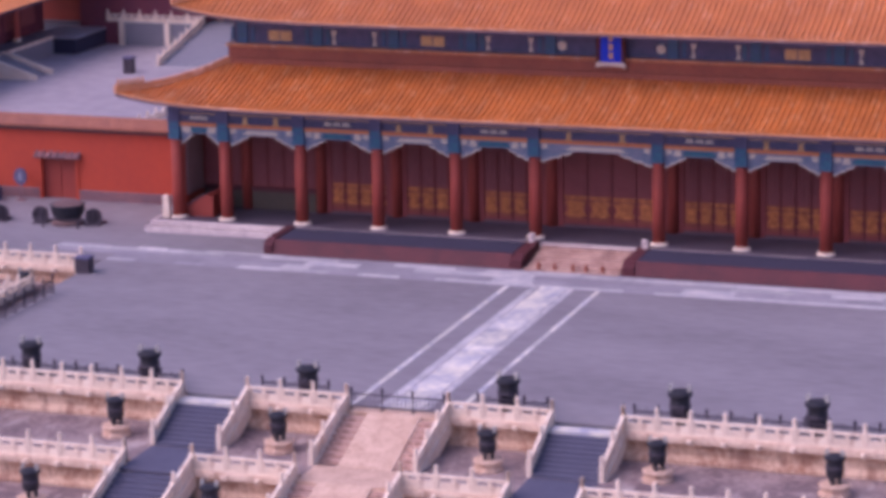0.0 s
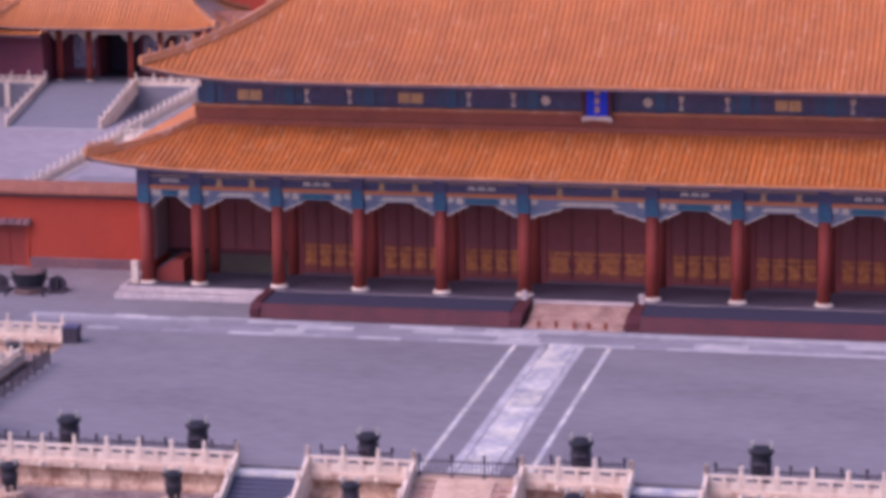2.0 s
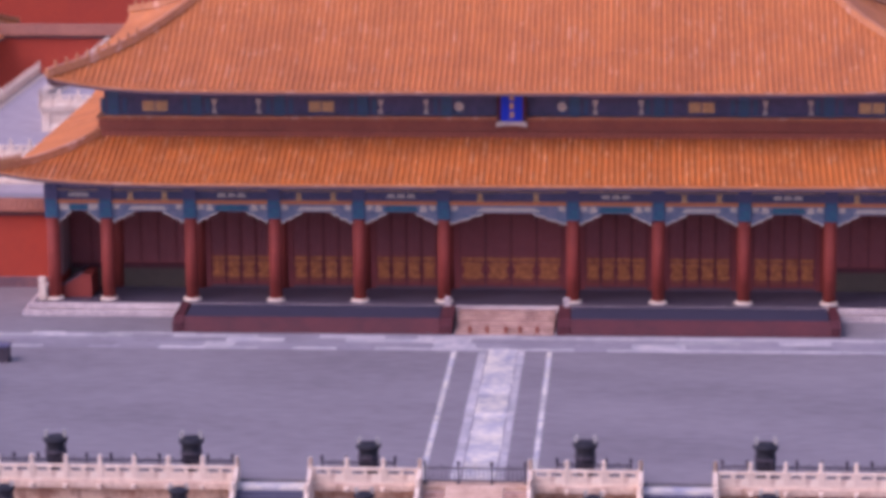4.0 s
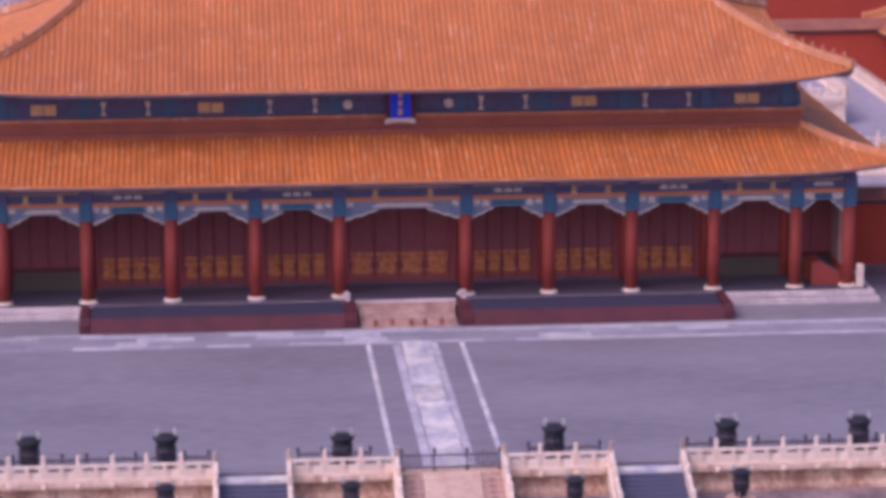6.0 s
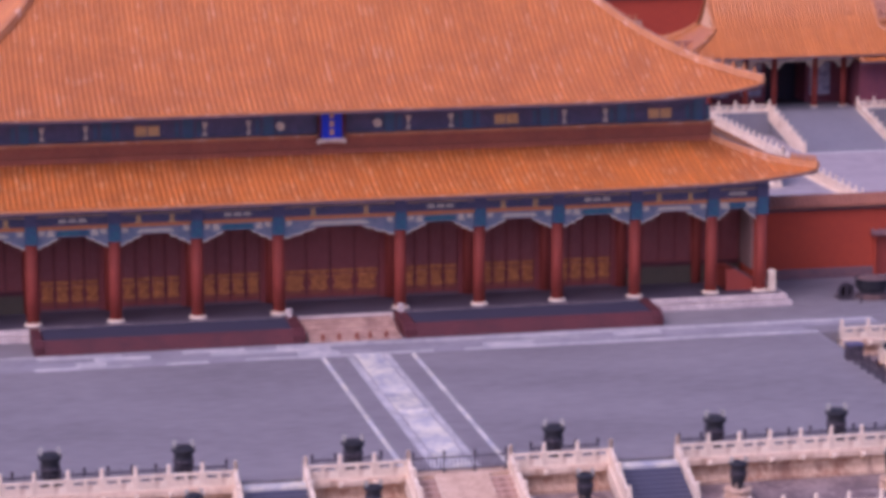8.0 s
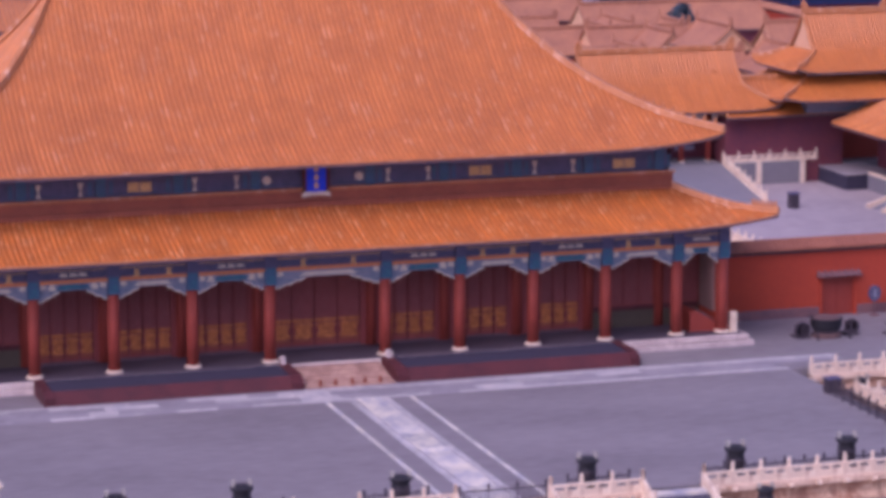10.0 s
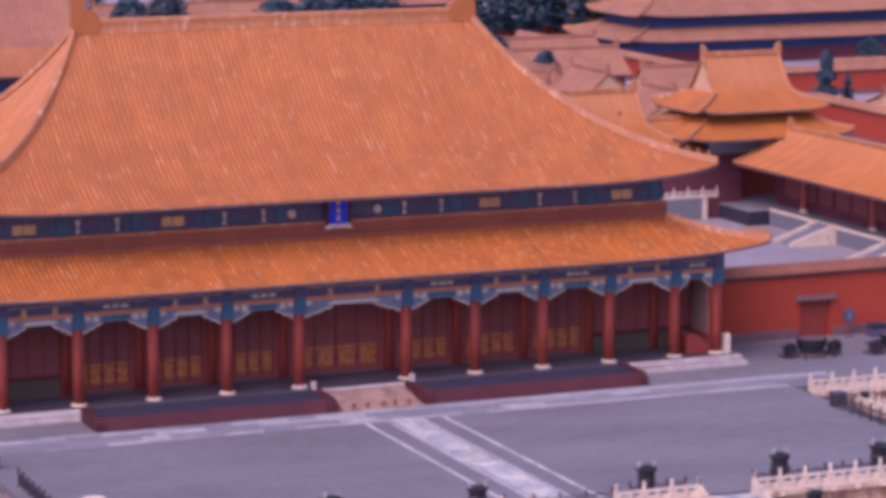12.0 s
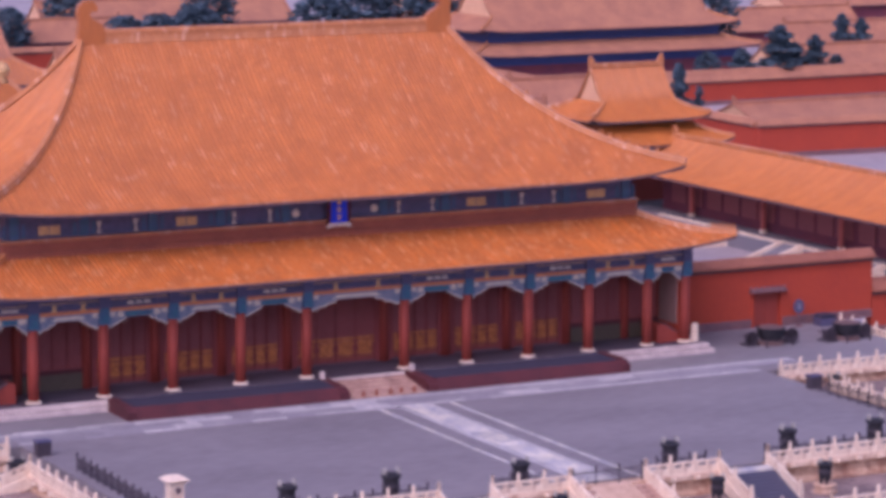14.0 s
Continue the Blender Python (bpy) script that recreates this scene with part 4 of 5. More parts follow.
part("shrine_roof", Shape().loft([[(-s, -s, z), (s, -s, z), (s, s, z), (-s, s, z)] for s, z in ((0.7, 2.5), (0.76, 2.62), (0.45, 2.82), (0.08, 2.92))]), MARBLE, ln, "pale stone roof")

# ---- red walls beside the hall ----
def red_wall(name, x0, x1, y, z0, z1, thick=0.8, cap=1.25, door=None, coping=None):
    w = thing(name, "red plastered wall with an orange tiled coping", "wall", kind="structure")
    runs = [(x0, x1)] if not door else [(x0, door[0]), (door[1], x1)]
    for a, b in runs:
        part("wall_face", Shape().box(a, b, y, y + thick, z0, z1), PLASTER, w)
        # added foot strip, coloured to imitate shadow along the wall's base
        part("wall_plinth", Shape().box(a, b, y - 0.08, y + thick + 0.08, z0, z0 + 0.75, 0.05), WALLFOOT, w, "purplish strip standing in for shade along the wall foot")
    if door:
        part("wall_face", Shape().box(door[0], door[1], y, y + thick, door[2], z1), PLASTER, w)
        part("door", Shape().box(door[0] + 0.15, door[1] - 0.15, y + 0.3, y + 0.42, z0, door[2] - 0.1).box((door[0] + door[1]) / 2 - 0.03, (door[0] + door[1]) / 2 + 0.03, y + 0.24, y + 0.32, z0, door[2] - 0.1), LACQUER, w, "closed red double door")
        part("door_frame", Shape().box(door[0], door[0] + 0.22, y - 0.1, y + 0.3, z0, door[2]).box(door[1] - 0.22, door[1], y - 0.1, y + 0.3, z0, door[2]), PLASTER, w)
        hood = part("door_hood", Shape().prism([(y - 0.5, door[2] - 0.02), (y + 0.05, door[2] + 0.32), (y + 0.05, door[2] - 0.12), (y - 0.45, door[2] - 0.1)], "x", door[0] - 0.25, door[1] + 0.25), WALLFOOT, w, "small tiled hood over the door")
        for k in range(7):
            x = door[0] - 0.1 + (door[1] - door[0] + 0.2) * k / 6
            part("hood_rib", Shape().loft([[(x - 0.09, y - 0.53, door[2] - 0.04), (x + 0.09, y - 0.53, door[2] - 0.04), (x + 0.06, y - 0.53, door[2] + 0.1), (x - 0.06, y - 0.53, door[2] + 0.1)], [(x - 0.09, y, door[2] + 0.28), (x + 0.09, y, door[2] + 0.28), (x + 0.06, y, door[2] + 0.42), (x - 0.06, y, door[2] + 0.42)]]), WALLFOOT, hood)
    c = y + thick / 2
    e = thick / 2 + 0.5
    part("coping", Shape().prism([(c - e, z1 + 0.05), (c - e, z1 + 0.2), (c - 0.4 * e, z1 + 0.75 * cap), (c - 0.14, z1 + cap), (c + 0.14, z1 + cap), (c + 0.4 * e, z1 + 0.75 * cap), (c + e, z1 + 0.2), (c + e, z1 + 0.05)], "x", x0 - 0.1, x1 + 0.1), coping or COPING, w, "orange tiled coping")
    part("cornice", Shape().prism([(c - e + 0.12, z1 + 0.05), (c + e - 0.12, z1 + 0.05), (c + thick / 2, z1 - 0.3), (c - thick / 2, z1 - 0.3)], "x", x0, x1), EAVE, w)
    ribs = Shape()
    n = int((x1 - x0) / 0.36)
    for k in range(n):
        x = x0 + (k + 0.5) * (x1 - x0) / n
        ribs.loft([[(x - 0.08, yy, zz), (x, yy, zz + 0.06), (x + 0.08, yy, zz)] for yy, zz in ((c - e - 0.03, z1 + 0.19), (c - 0.4 * e, z1 + 0.75 * cap), (c - 0.14, z1 + cap))], closed=False)
    part("coping_tiles", ribs, coping or COPING, w, kind="stuff")
    return w


for s, name in ((-1, "wall_west"), (1, "wall_east")):
    x0, x1 = sorted((s * 30.4, s * 53.4))
    d0, d1 = sorted((s * 40.85, s * 44.0))
    red_wall(name, x0, x1, 6.5, 0.0, 5.3, cap=0.85, door=(d0, d1, 3.15))
    x0, x1 = sorted((s * 53.5, s * 66))
    red_wall(name + "_outer", x0, x1, 6.6, T2, 2.2)

# ---- gates, galleries and towers round the court behind ----
def gable_roof(owner, hx, hy, z0, z1, at=(0, 0, 0), pitch=0.5, ribs=True, tile=None, ridge=0.5):
    """A saddle roof along x: two curved slopes, gable ends, ridge."""
    for sy in (-1, 1):
        rows = 8
        def pt(x, u, up=0.0):
            return (x, sy * hy * (1 - u), z0 + (z1 - z0) * (0.62 * u + 0.38 * u * u) + up)
        rings = [[pt(x, k / rows) for k in range(rows + 1)] for x in (-hx, hx)]
        part("roof_slope", Shape().loft(rings, closed=False), tile or TILE, owner, "", at, smooth=True)
        part("eave", Shape().box(-hx, hx, *sorted((sy * (hy - 0.5), sy * (hy - 0.05))), z0 - 0.3, z0 - 0.02), EAVE, owner, "", at)
        if ribs:
            rs = Shape()
            n = int(2 * hx / pitch)
            for i in range(n):
                x = -hx + (i + 0.5) * 2 * hx / n
                rs.loft([[pt(x + a * 0.13, k / rows, b * 0.13) for a, b in ((-1, 0), (0, 1.1), (1, 0))] for k in range(rows + 1)], closed=False)
            part("tile_ribs", rs, RIBS if tile is None else tile, owner, "", at, kind="stuff")
    g = [(-hy * 0.97, z0), (0, z1 - 0.1), (hy * 0.97, z0)]
    for sx in (-1, 1):
        part("gable", Shape().prism([(hy * (k / 6 - 1) * 0.97, z0 + (z1 - z0) * (0.62 * k / 6 + 0.38 * (k / 6) ** 2) - 0.05) for k in range(7)] + [(hy * (1 - k / 6) * 0.97, z0 + (z1 - z0) * (0.62 * k / 6 + 0.38 * (k / 6) ** 2) - 0.05) for k in range(5, -1, -1)], "x", *sorted((sx * (hx - 0.5), sx * (hx - 0.25)))), GABLE, owner, "", at)
        for sy in (-1, 1):
            path = [(sx * (hx - 0.1), sy * hy * (1 - k / 8), z0 + (z1 - z0) * (0.62 * k / 8 + 0.38 * (k / 8) ** 2)) for k in range(9)]
            part("verge", Shape().tube(path, ridge * 0.8, ridge * 0.6), RIDGE if tile is None else tile, owner, "", at)
    part("main_ridge", Shape().box(-hx, hx, -ridge / 2, ridge / 2, z1 - 0.1, z1 + ridge, 0.08), RIDGE if tile is None else tile, owner, "", at)
    for sx in (-1, 1):
        part("ridge_horn", Shape().prism([(sx * (hx - 1.1), z1), (sx * (hx + 0.1), z1), (sx * (hx + 0.15), z1 + 1.0), (sx * (hx - 0.1), z1 + 1.5), (sx * (hx - 0.5), z1 + 1.1)], "y", -0.2, 0.2), RIDGE if tile is None else tile, owner, "", at)


def gable_hip_roof(owner, ax, ay, z0, zm, z1, gx, gy, lift, ribs="s", pitch=0.5, tile=None):
    """A hipped skirt with a saddle roof above it."""
    h = Hip(ax, ay, gx, gy, z0, zm, lift, 0.3, 8)
    add_roof(owner, h, (0, 0, 0), pitch, 0.13, ribs, "", 0.3, 2.0, 0.1, 0.45, tile=tile, rows=5)
    gable_roof(owner, gx + 0.2, gy + 0.05, zm - 0.05, z1, pitch=pitch, ribs=bool(ribs), tile=tile)


def make_gate(cx, cy):
    inward = -1.4 if cx > 0 else 1.4
    t = thing("palace_gate", "red columned gate hall with orange tiled roof on stone base", "gate hall", (cx + inward, cy, 0), "gate halls")
    zb = -5.5
    part("plinth", Shape().box(-17, 17, -5.5, 7, GROUND, zb), RAMP, t, "grey stone base")
    for x in (-16.6, -11, 11, 16.6):
        part("plinth_pier", Shape().box(x - 0.3, x + 0.3, -5.75, -5.5, GROUND, zb), MARBLE, t, "white stone pier")
    xs = [-10, -5.8, -2.4, 2.4, 5.8, 10]
    for x in xs:
        c = part("column", Shape().lathe([(0.36, 0), (0.34, 5.6)], n=12), LACQUER, t, "red lacquered column", (x, -2.6, zb), smooth=True)
        part("column_base", Shape().lathe([(0.5, 0), (0.42, 0.15)], n=10), MARBLE, c)
    part("painted_beam", Shape().box(-10.4, 10.4, -2.85, -2.35, 0.0, 0.85), PALEBLUE, t, "pale painted beam")
    for i in range(5):
        a, b = xs[i] + 0.36, xs[i + 1] - 0.36
        part("corner_bracket", Shape().prism([(a, 0.0), (b, 0.0), (b, -1.1), (b - 0.35, -0.85), (b - 0.8, -0.3), (a + 0.8, -0.3), (a + 0.35, -0.85), (a, -1.1)], "y", -2.7, -2.5), PALEGOLD, t)
    part("back_wall", Shape().box(-10.4, -2.4, 0.6, 5, zb, 0.9).box(2.4, 10.4, 0.6, 5, zb, 0.9).box(-2.4, 2.4, 0.6, 5, -0.2, 0.9), FARRED, t, "dull red wall")
    # passage slab and floor coloured near-black in place of real shade
    part("passage", Shape().box(-2.4, 2.4, 4.4, 5, zb, -0.2), SHADE, t, "near-black slab standing in for shade in the gate passage")
    part("passage_floor", Shape().box(-2.4, 2.4, 0.6, 4.4, zb, zb + 0.02), SHADE, t)
    for x in (-10.7, 10.7):
        part("side_wall", Shape().box(x - 0.3, x + 0.3, -2.6, 5, zb, 0.4), PLASTER, t)
    for x in (-8, -4.1, 4.1, 8):
        part("window", Shape().box(x - 1.2, x + 1.2, 0.5, 0.62, zb + 0.9, -0.9), PALELATTICE, t, "pale lattice window")
    gable_hip_roof(t, 13.4, 6.6, 0.9, 3.6, 7.4, 9.6, 3.2, 0.6)
    t2 = thing("gate_ramp", "grey brick ramp up to the gate", "ramp", (cx, cy - 5.5, 0), "gate ramps")
    part("ramp_surface", Shape().loft([[(x, -12.5, GROUND + 0.02), (x, 0, zb + 0.01), (x, 0, GROUND)] for x in (-5, 5)]), RAMP, t2)
    for x in (-5.2, 5.2):
        sloped_rail((cx + x, cy - 5.5), (cx + x, cy - 18.0), zb, GROUND, 8)
    part("ramp_foot", Shape().box(-5.2, 5.2, -13.2, -12.5, GROUND, GROUND + 0.03), PALESLAB, t2)
    for s in (-1, 1):
        x0, x1 = sorted((cx + s * 5.2, cx + s * 17))
        balustrade((x0, cy - 5.3), (x1, cy - 5.3), zb, 0, spouts=False)
    return t


for s in (-1, 1):
    make_gate(s * 74.6, 124.3)
    # long gallery beside the court
    gal = thing("court_gallery", "long red gallery with a straight orange tiled roof", "gallery", (s * 99.6, 45, 0), "court galleries", radians(90))
    part("plinth", Shape().box(-72, 66, -5, 5, GROUND, -6.1), RAMP, gal, "grey stone base")
    part("gallery_wall", Shape().box(-72, 70, -1.9, 1.9, -6.1, 0.6), FARRED, gal, "dark red gallery wall")
    for sy in (-1, 1):
        part("plinth_kerb", Shape().box(-72, 66, *sorted((sy * 4.5, sy * 5.06)), -6.35, -6.05, 0.03), MARBLE, gal, "white stone kerb along the base")
        part("gallery_beam", Shape().box(-71.8, 70, *sorted((sy * 2.7, sy * 3.1)), -1.9, -0.7), NAVY, gal, "dark blue painted beam")
    post = Shape().lathe([(0.36, 0), (0.34, 5.4)], n=10).mesh("column", PINKRED, True)
    stump = Shape().lathe([(0.5, 0), (0.5, 0.3), (0.42, 0.45)], n=10).mesh("column_base", MARBLE)
    for k in range(9):
        x = 77.7 - 16.3 * k
        for sy in (-1, 1):
            c = part("column", post, None, gal, "faded red column", (x, sy * 2.9, -6.1))
            part("column_base", stump, None, c)
            for q in range(4):
                u = x - 2.2 - 3.95 * q
                if k < 8 and u < 68:
                    part("gallery_window", Shape().box(u - 3.3, u, *sorted((sy * 1.9, sy * 2.02)), -4.9, -2.0), LATTICE, gal, "dull red lattice window")
    gable_roof(gal, 70.5, 7.7, -0.85, 2.9, pitch=0.6)
    for k in range(6):
        gs = thing("gallery_ramp", "low pale stone ramp with white kerbs up to the gallery", "ramp", (s * 94.6, 97 - 16.3 * k, GROUND), "gallery ramps", radians(-90 * s))
        part("ramp_surface", Shape().loft([[(x, 0, 2.02), (x, -5.4, 0.03), (x, 0, 0)] for x in (-1.7, 1.7)]), RAMP, gs)
        for x in (-1.9, 1.9):
            part("kerb", Shape().loft([[(x - 0.26, yy, 0.0), (x + 0.26, yy, 0.0), (x + 0.26, yy, zz + 0.42), (x - 0.26, yy, zz + 0.42)] for yy, zz in ((0, 1.9), (-5.8, 0.0))]), MARBLE, gs, "white stone kerb")
    side = thing("stone_block", "dark stone base in the corner of the court", "stone base", (s * 95.0, 115.3, GROUND), "corner bases")
    part("block", Shape().box(-3.0, 3.0, -4.0, 4.0, 0, 1.75, 0.05), CARPET, side)
    part("block_top", Shape().box(-3.1, 3.1, -4.1, 4.1, 1.75, 1.9, 0.03), BANDSLAB, side)
    lk = thing("link_gallery", "short red gallery between gate and corner tower", "gallery", (s * 87.6, 122.5, 0), "link galleries")
    part("gallery_wall", Shape().box(-7.5, 7.5, -3.4, 3.4, GROUND, 0.2), FARRED, lk, "dark red wall")
    gable_roof(lk, 8.0, 5.2, 0.1, 3.9, pitch=0.6)
    x0, x1 = sorted((s * 44, s * 62.4))
    red_wall("wall_link", x0, x1, 123.5, GROUND, 0.9)
    x0, x1 = sorted((s * 40, s * 78))
    red_wall("wall_link_outer", x0, x1, 150, GROUND, 4.2, coping=FARTILE)
    # corner tower
    tw = thing("corner_tower", "square corner tower with two tiers of orange tiled roof", "tower", (s * 96.5, 122.5, 0), "corner towers")
    part("tower_plinth", Shape().box(-7.0, 7.0, -3.1, 4.6, GROUND, -6.1), RAMP, tw, "grey stone base")
    part("tower_wall", Shape().box(-6.4, 6.4, -0.3, 4.6, -6.1, 2.2), LACQUER, tw)
    part("tower_frieze", Shape().box(-6.6, 6.6, -4.2, 4.2, 2.2, 5.4), PALEBLUE, tw, "painted frieze under the eave")
    part("lower_frieze", Shape().box(-6.9, 6.9, -5.1, 5.1, 0.2, 2.2), PALEBLUE, tw, "painted frieze under the eave")
    hp = Hip(11.2, 8.6, 6.8, 4.4, 2.15, 4.4, 0.6, 0.3, 8)
    add_roof(tw, hp, (0, 0, 0), 0.5, 0.12, "sw" if s > 0 else "se", "", 0.35, 2.5, 0.1, 0.4, rows=5)
    gable_hip_roof(tw, 8.8, 6.8, 5.2, 7.2, 11.5, 5.2, 3.4, 0.6, ribs="sw")

# bins in the court
for s in (-1, 1):
    bk = thing("kiosk_box", "dark narrow box standing in the court", "box", (s * 81.0, 101.5, GROUND), "court boxes")
    part("box_body", Shape().box(-0.5, 0.5, -0.5, 0.5, 0, 1.6, 0.05), IRON, bk)
    part("box_cap", Shape().box(-0.6, 0.6, -0.6, 0.6, 1.6, 1.8, 0.1), NAVY, bk)

# ---- halls behind ----
sq = thing("square_hall", "square hall with a pointed roof and a gilt ball", "palace hall", (0, 84.7, 0))
part("hall_body", Shape().box(-9, 9, -9, 9, 0, 7.5), DEEPRED, sq)
add_roof(sq, Hip(12, 12, 0.6, 0.6, 7.5, 16.5, 0.7, 0.4, 8), (0, 0, 0), 0.5, 0.13, "", "", 0.3, 2.5, 0.1, 0.5)
part("gilt_ball", Shape().lathe([(0.7, 16.3), (0.45, 16.8), (0.35, 17.1), (0.75, 17.5), (0.85, 17.9), (0.55, 18.4), (0.1, 18.7)], n=14), GOLD, sq, "gilt ball on the roof", smooth=True)


def double_hall(cx, cy, zb, w, d, z_low, z_up, z_ridge, label, ribs="", front=None):
    t = thing("palace_hall", label, "palace hall", (cx, cy, 0), "halls behind")
    part("hall_body", Shape().box(-w, w, -d, d, zb, z_low), front or DEEPRED, t, "dark red hall front")
    part("painted_beam", Shape().box(-w - 0.2, w + 0.2, -d - 0.2, d + 0.2, z_low - 2.0, z_low), FARBLUE, t, "blue painted beams, colour brightened for distance haze")
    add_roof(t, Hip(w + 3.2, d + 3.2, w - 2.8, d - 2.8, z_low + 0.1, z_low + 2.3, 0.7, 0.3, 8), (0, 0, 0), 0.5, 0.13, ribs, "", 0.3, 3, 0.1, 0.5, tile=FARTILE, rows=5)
    part("upper_frieze", Shape().box(-w + 3, w - 3, -d + 3, d - 3, z_low + 1.5, z_up), FARBLUE, t, "blue painted frieze, colour brightened for distance haze")
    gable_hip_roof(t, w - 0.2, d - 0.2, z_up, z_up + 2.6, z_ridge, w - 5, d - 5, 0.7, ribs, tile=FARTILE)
    return t


double_hall(-3, 128, 0, 21, 13, 8, 13.2, 22.5, "large hall with a double tiled roof behind the great hall", "s")

# ---- the palace quarter behind ----
double_hall(198.5, 313, GROUND, 29.5, 12.5, -3.4, 1.2, 12.6, "distant double-roofed hall with blue painted beams, colour brightened for distance haze", front=FARRED)


def courtyard_house(cx, cy, hx, hy, turn, z0, z1):
    t = thing("courtyard_house", "low red courtyard house with a greyer orange tiled roof", "house", (cx, cy, 0), "courtyard houses", radians(turn))
    part("house_wall", Shape().box(-hx + 0.8, hx - 0.8, -hy + 1.2, hy - 1.2, GROUND, z0 + 0.1), FARRED, t, "dull red wall")
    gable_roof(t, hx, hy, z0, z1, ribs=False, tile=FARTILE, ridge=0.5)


rng = random.Random(7)
HOUSES = [(128, 258, 16, 6, 0), (70, 248, 15, 6, 0), (52, 292, 18, 6, 0), (104, 300, 22, 7, 0), (226, 262, 18, 6, 0), (262, 300, 24, 7, 0), (18, 330, 18, 6, 0), (-18, 372, 20, 6, 0), (44, 392, 22, 7, 0), (104, 378, 20, 6, 0), (210, 372, 22, 7, 0), (270, 352, 20, 7, 0),
          (150, 420, 30, 8, 0), (70, 452, 30, 8, 0), (330, 400, 30, 8, 0), (250, 440, 30, 8, 0), (0, 430, 24, 7, 90), (76, 330, 12, 5, 90), (304, 262, 20, 7, 0)]
HOUSES += [(112, 240, 7, 4.4, 90), (108, 222, 8, 4.6, 0), (101, 206, 6, 4, 90), (104, 188, 7.5, 4.6, 0), (96, 176, 6, 4, 90), (94, 226, 8, 4.6, 0), (90, 200, 7, 4.4, 0), (86, 244, 7, 4.4, 90), (98, 252, 8, 4.6, 0), (106, 168, 6, 4.2, 0), (84, 182, 6, 4, 90), (92, 160, 6.5, 4.2, 0), (108, 272, 9, 5, 0), (140, 284, 12, 5, 0), (80, 216, 6, 4, 0)]
for cx, cy, hx, hy, turn in HOUSES:
    h = rng.uniform(3.4, 5.0)
    courtyard_house(cx, cy, hx, hy, turn + rng.uniform(-1, 1), GROUND + h, GROUND + h + hy * rng.uniform(0.62, 0.75))
# taller houses before the distant hall
for cx, cy, hx, hy, turn, z0, z1 in [(124, 191, 8, 5.2, 0, -0.6, 3.2), (112, 200, 6.5, 4.4, 90, -1.0, 2.4), (192, 203, 28, 9, 1, -6.4, -3.7), (109, 214, 5.5, 4, 90, -3.2, 0.2), (117, 228, 6, 4.2, 90, -3.4, 0.0), (114, 181, 5.5, 4.6, 90, -2.4, 1.3), (105, 229, 5, 3.8, 90, -3.6, -0.4)]:
    courtyard_house(cx, cy, hx, hy, turn, z0, z1)


def far_wall(x0, y0, x1, y1, top):
    length, turn = math.hypot(x1 - x0, y1 - y0), math.atan2(y1 - y0, x1 - x0)
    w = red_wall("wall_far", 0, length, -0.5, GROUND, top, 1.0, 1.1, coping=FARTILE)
    w.location, w.rotation_euler = (x0, y0, 0), (0, 0, turn)


far_wall(118, 197, 148.4, 196, -3.3)
far_wall(148.4, 195.4, 147.6, 170, -3.3)
far_wall(147.2, 169.5, 250, 161, -3.3)
far_wall(157, 330, 156, 242, -4.0)
far_wall(156, 241, 320, 243, -4.0)
far_wall(110, 138, 118, 189, -3.6)
far_wall(20, 282, 150, 284, -3.8)
far_wall(-40, 352, 240, 356, -3.8)
far_wall(180, 250, 330, 246, -3.8)


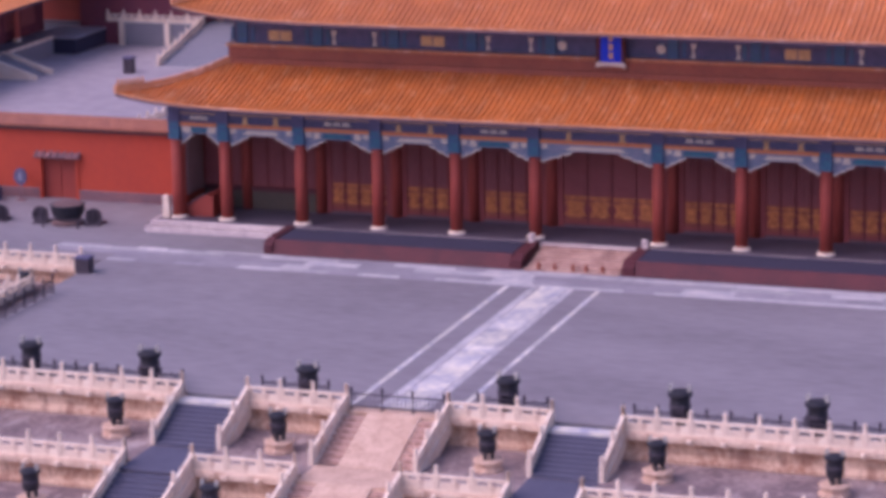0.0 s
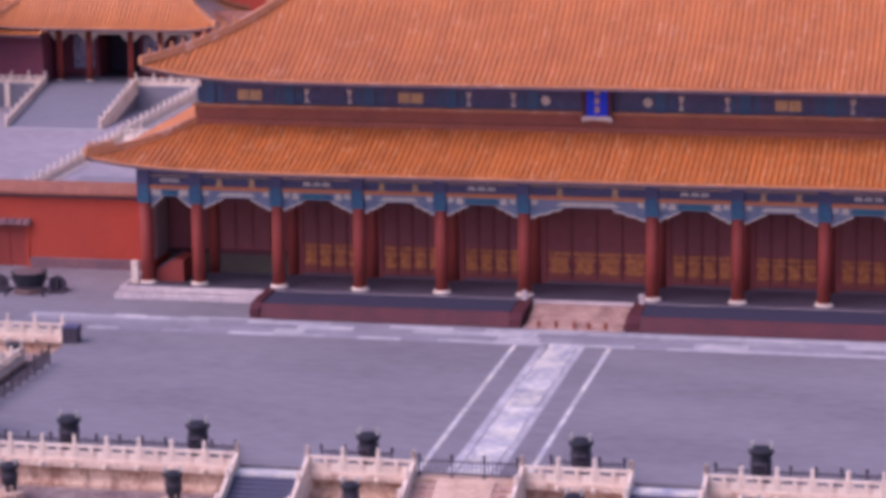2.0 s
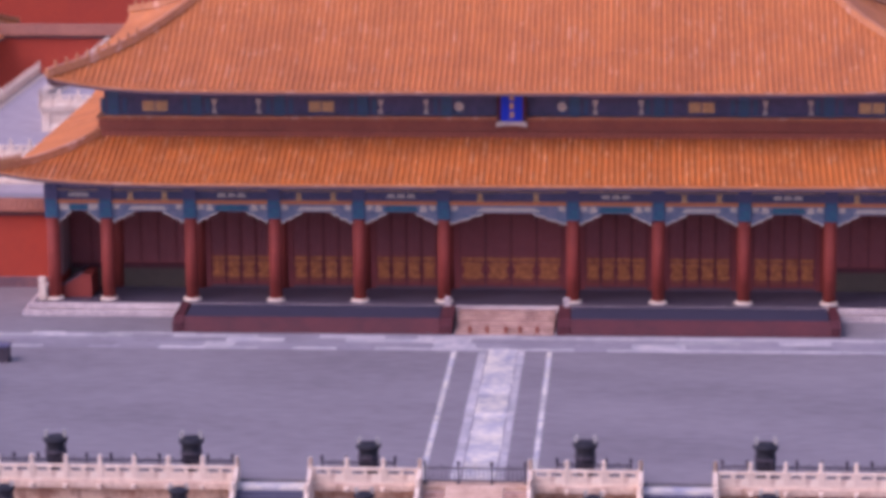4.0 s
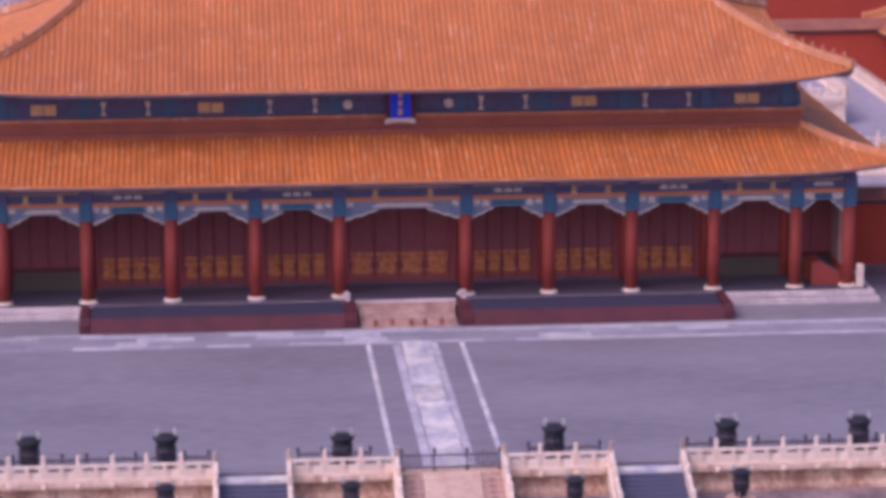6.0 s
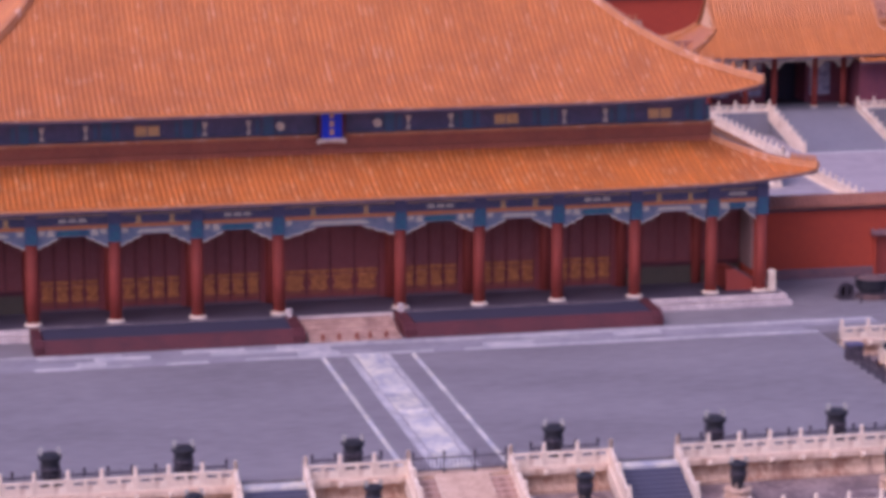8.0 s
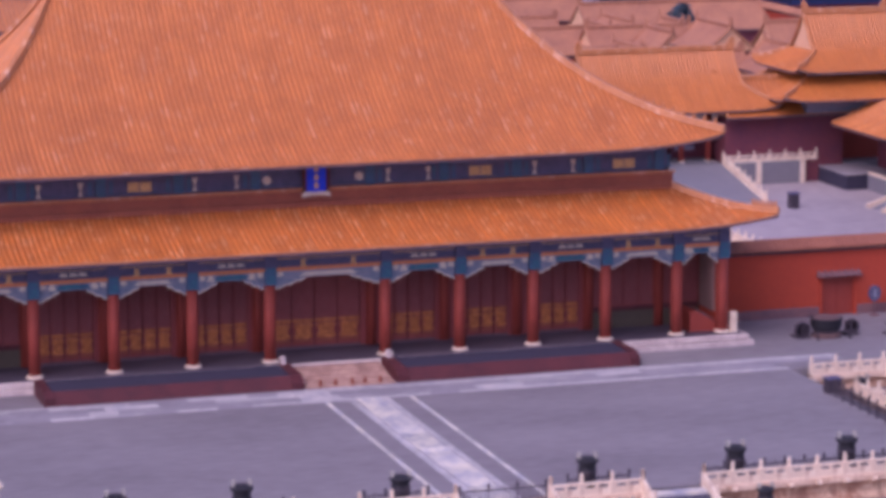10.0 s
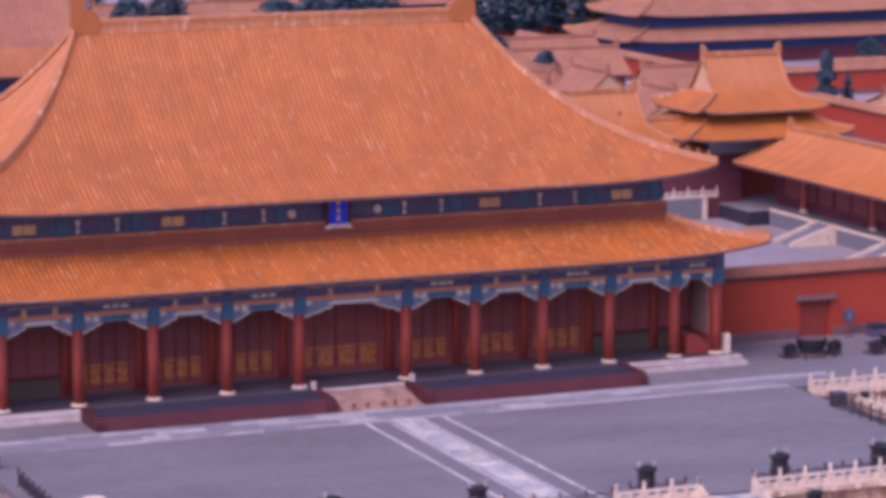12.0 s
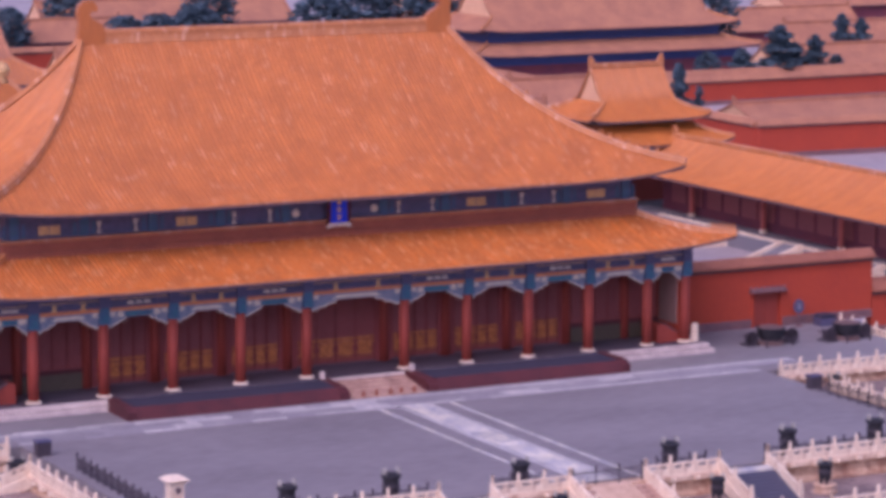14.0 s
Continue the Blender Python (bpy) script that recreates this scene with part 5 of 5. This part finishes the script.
def tree_meshes(kind, seed):
    """A trunk with limbs, and a crown of many small leaf clumps, 10 m high."""
    r = random.Random(seed)
    wood, leaf = Shape(), Shape()
    wood.lathe([(0.32, 0), (0.22, 2.5), (0.15, 6), (0.04, 9.4)], n=7)
    for k in range(9):
        a, z = r.uniform(0, 6.28), r.uniform(2.2, 7.5)
        l = (2.6 if kind == "round" else 2.0) * (1 - z / 12)
        e = Vector((l * math.cos(a), l * math.sin(a), z + 0.9))
        s = Vector((0, 0, z))
        wood.loft([[tuple(p + q) for q in (Vector((w, 0, 0)), Vector((-w / 2, w, 0)), Vector((-w / 2, -w, 0)))] for p, w in ((s, 0.1), (e, 0.03))])
    for k in range(900):
        z = r.uniform(1.6, 10.0)
        if kind == "cone":
            rad = 2.7 * (1 - (z - 1.2) / 9.2) ** 0.8 * (0.75 + 0.4 * math.sin(z * 3.1))
        else:
            rad = 3.4 * math.sqrt(max(0.02, 1 - ((z - 5.8) / 4.4) ** 2)) * (0.8 + 0.3 * noise.noise((z, seed, k * 0.02)))
        a, d = r.uniform(0, 6.28), rad * math.sqrt(r.uniform(0.15, 1.0))
        c = Vector((d * math.cos(a), d * math.sin(a), z))
        s = r.uniform(0.3, 0.62)
        v = [tuple(c + Vector((r.uniform(-1, 1), r.uniform(-1, 1), r.uniform(-0.7, 0.7))) * s) for _ in range(5)]
        leaf.add(v, [(0, 1, 2), (0, 2, 3), (0, 3, 4), (1, 3, 2), (1, 4, 3)])
    return wood.mesh("trunk", BARK), leaf.mesh("crown", LEAF)


KINDS = [tree_meshes("cone", 1), tree_meshes("cone", 2), tree_meshes("round", 3), tree_meshes("round", 4)]


def tree(x, y, h, k, wide=1.0):
    t = thing("conifer_tree" if k < 2 else "leafy_tree", "dark green cypress among the palace roofs, tinted blue for haze" if k < 2 else "dark green leafy tree among the palace roofs, tinted blue for haze", "tree", (x, y, GROUND), "trees behind", rng.uniform(0, 6))
    t.scale = (h / 10 * wide, h / 10 * wide, h / 10)
    part("trunk", KINDS[k][0], None, t)
    part("crown", KINDS[k][1], None, t)


for x, y, h, k, w in [(205.6, 252, 12.6, 0, 1.8), (198, 253, 8.6, 1, 1.9), (209.5, 253, 9.4, 1, 1.8), (213.5, 252, 10.6, 0, 1.5), (219, 253, 6.8, 1, 1.9), (192, 255, 8, 2, 1.2), (154.5, 204, 11.4, 1, 0.95), (159, 205, 7.4, 0, 0.9), (238, 279, 12, 0, 1.3), (244, 281, 11, 1, 1.3),
                      (124, 275, 9.5, 3, 1.1), (129, 277, 9, 2, 1.3), (127, 250, 8.5, 2, 1.0), (110, 338, 12, 3, 1.4), (118, 340, 12, 2, 1.5), (126, 341, 13, 3, 1.4), (158, 352, 14, 2, 1.5), (168, 353, 15, 3, 1.6), (178, 355, 14, 2, 1.6), (188, 357, 15, 3, 1.5), (84, 350, 12, 2, 1.3), (64, 342, 11, 3, 1.3),
                      (98, 372, 12, 2, 1.2), (44, 330, 10, 3, 1.2), (136, 366, 12, 2, 1.4), (206, 330, 14, 3, 1.5), (216, 334, 14, 2, 1.5), (40, 362, 12, 2, 1.4), (54, 372, 12, 3, 1.3), (240, 330, 14, 2, 1.5), (150, 392, 14, 3, 1.6), (120, 400, 13, 2, 1.5), (90, 410, 13, 3, 1.5), (230, 400, 15, 2, 1.6)]:
    tree(x, y, h, k, w)
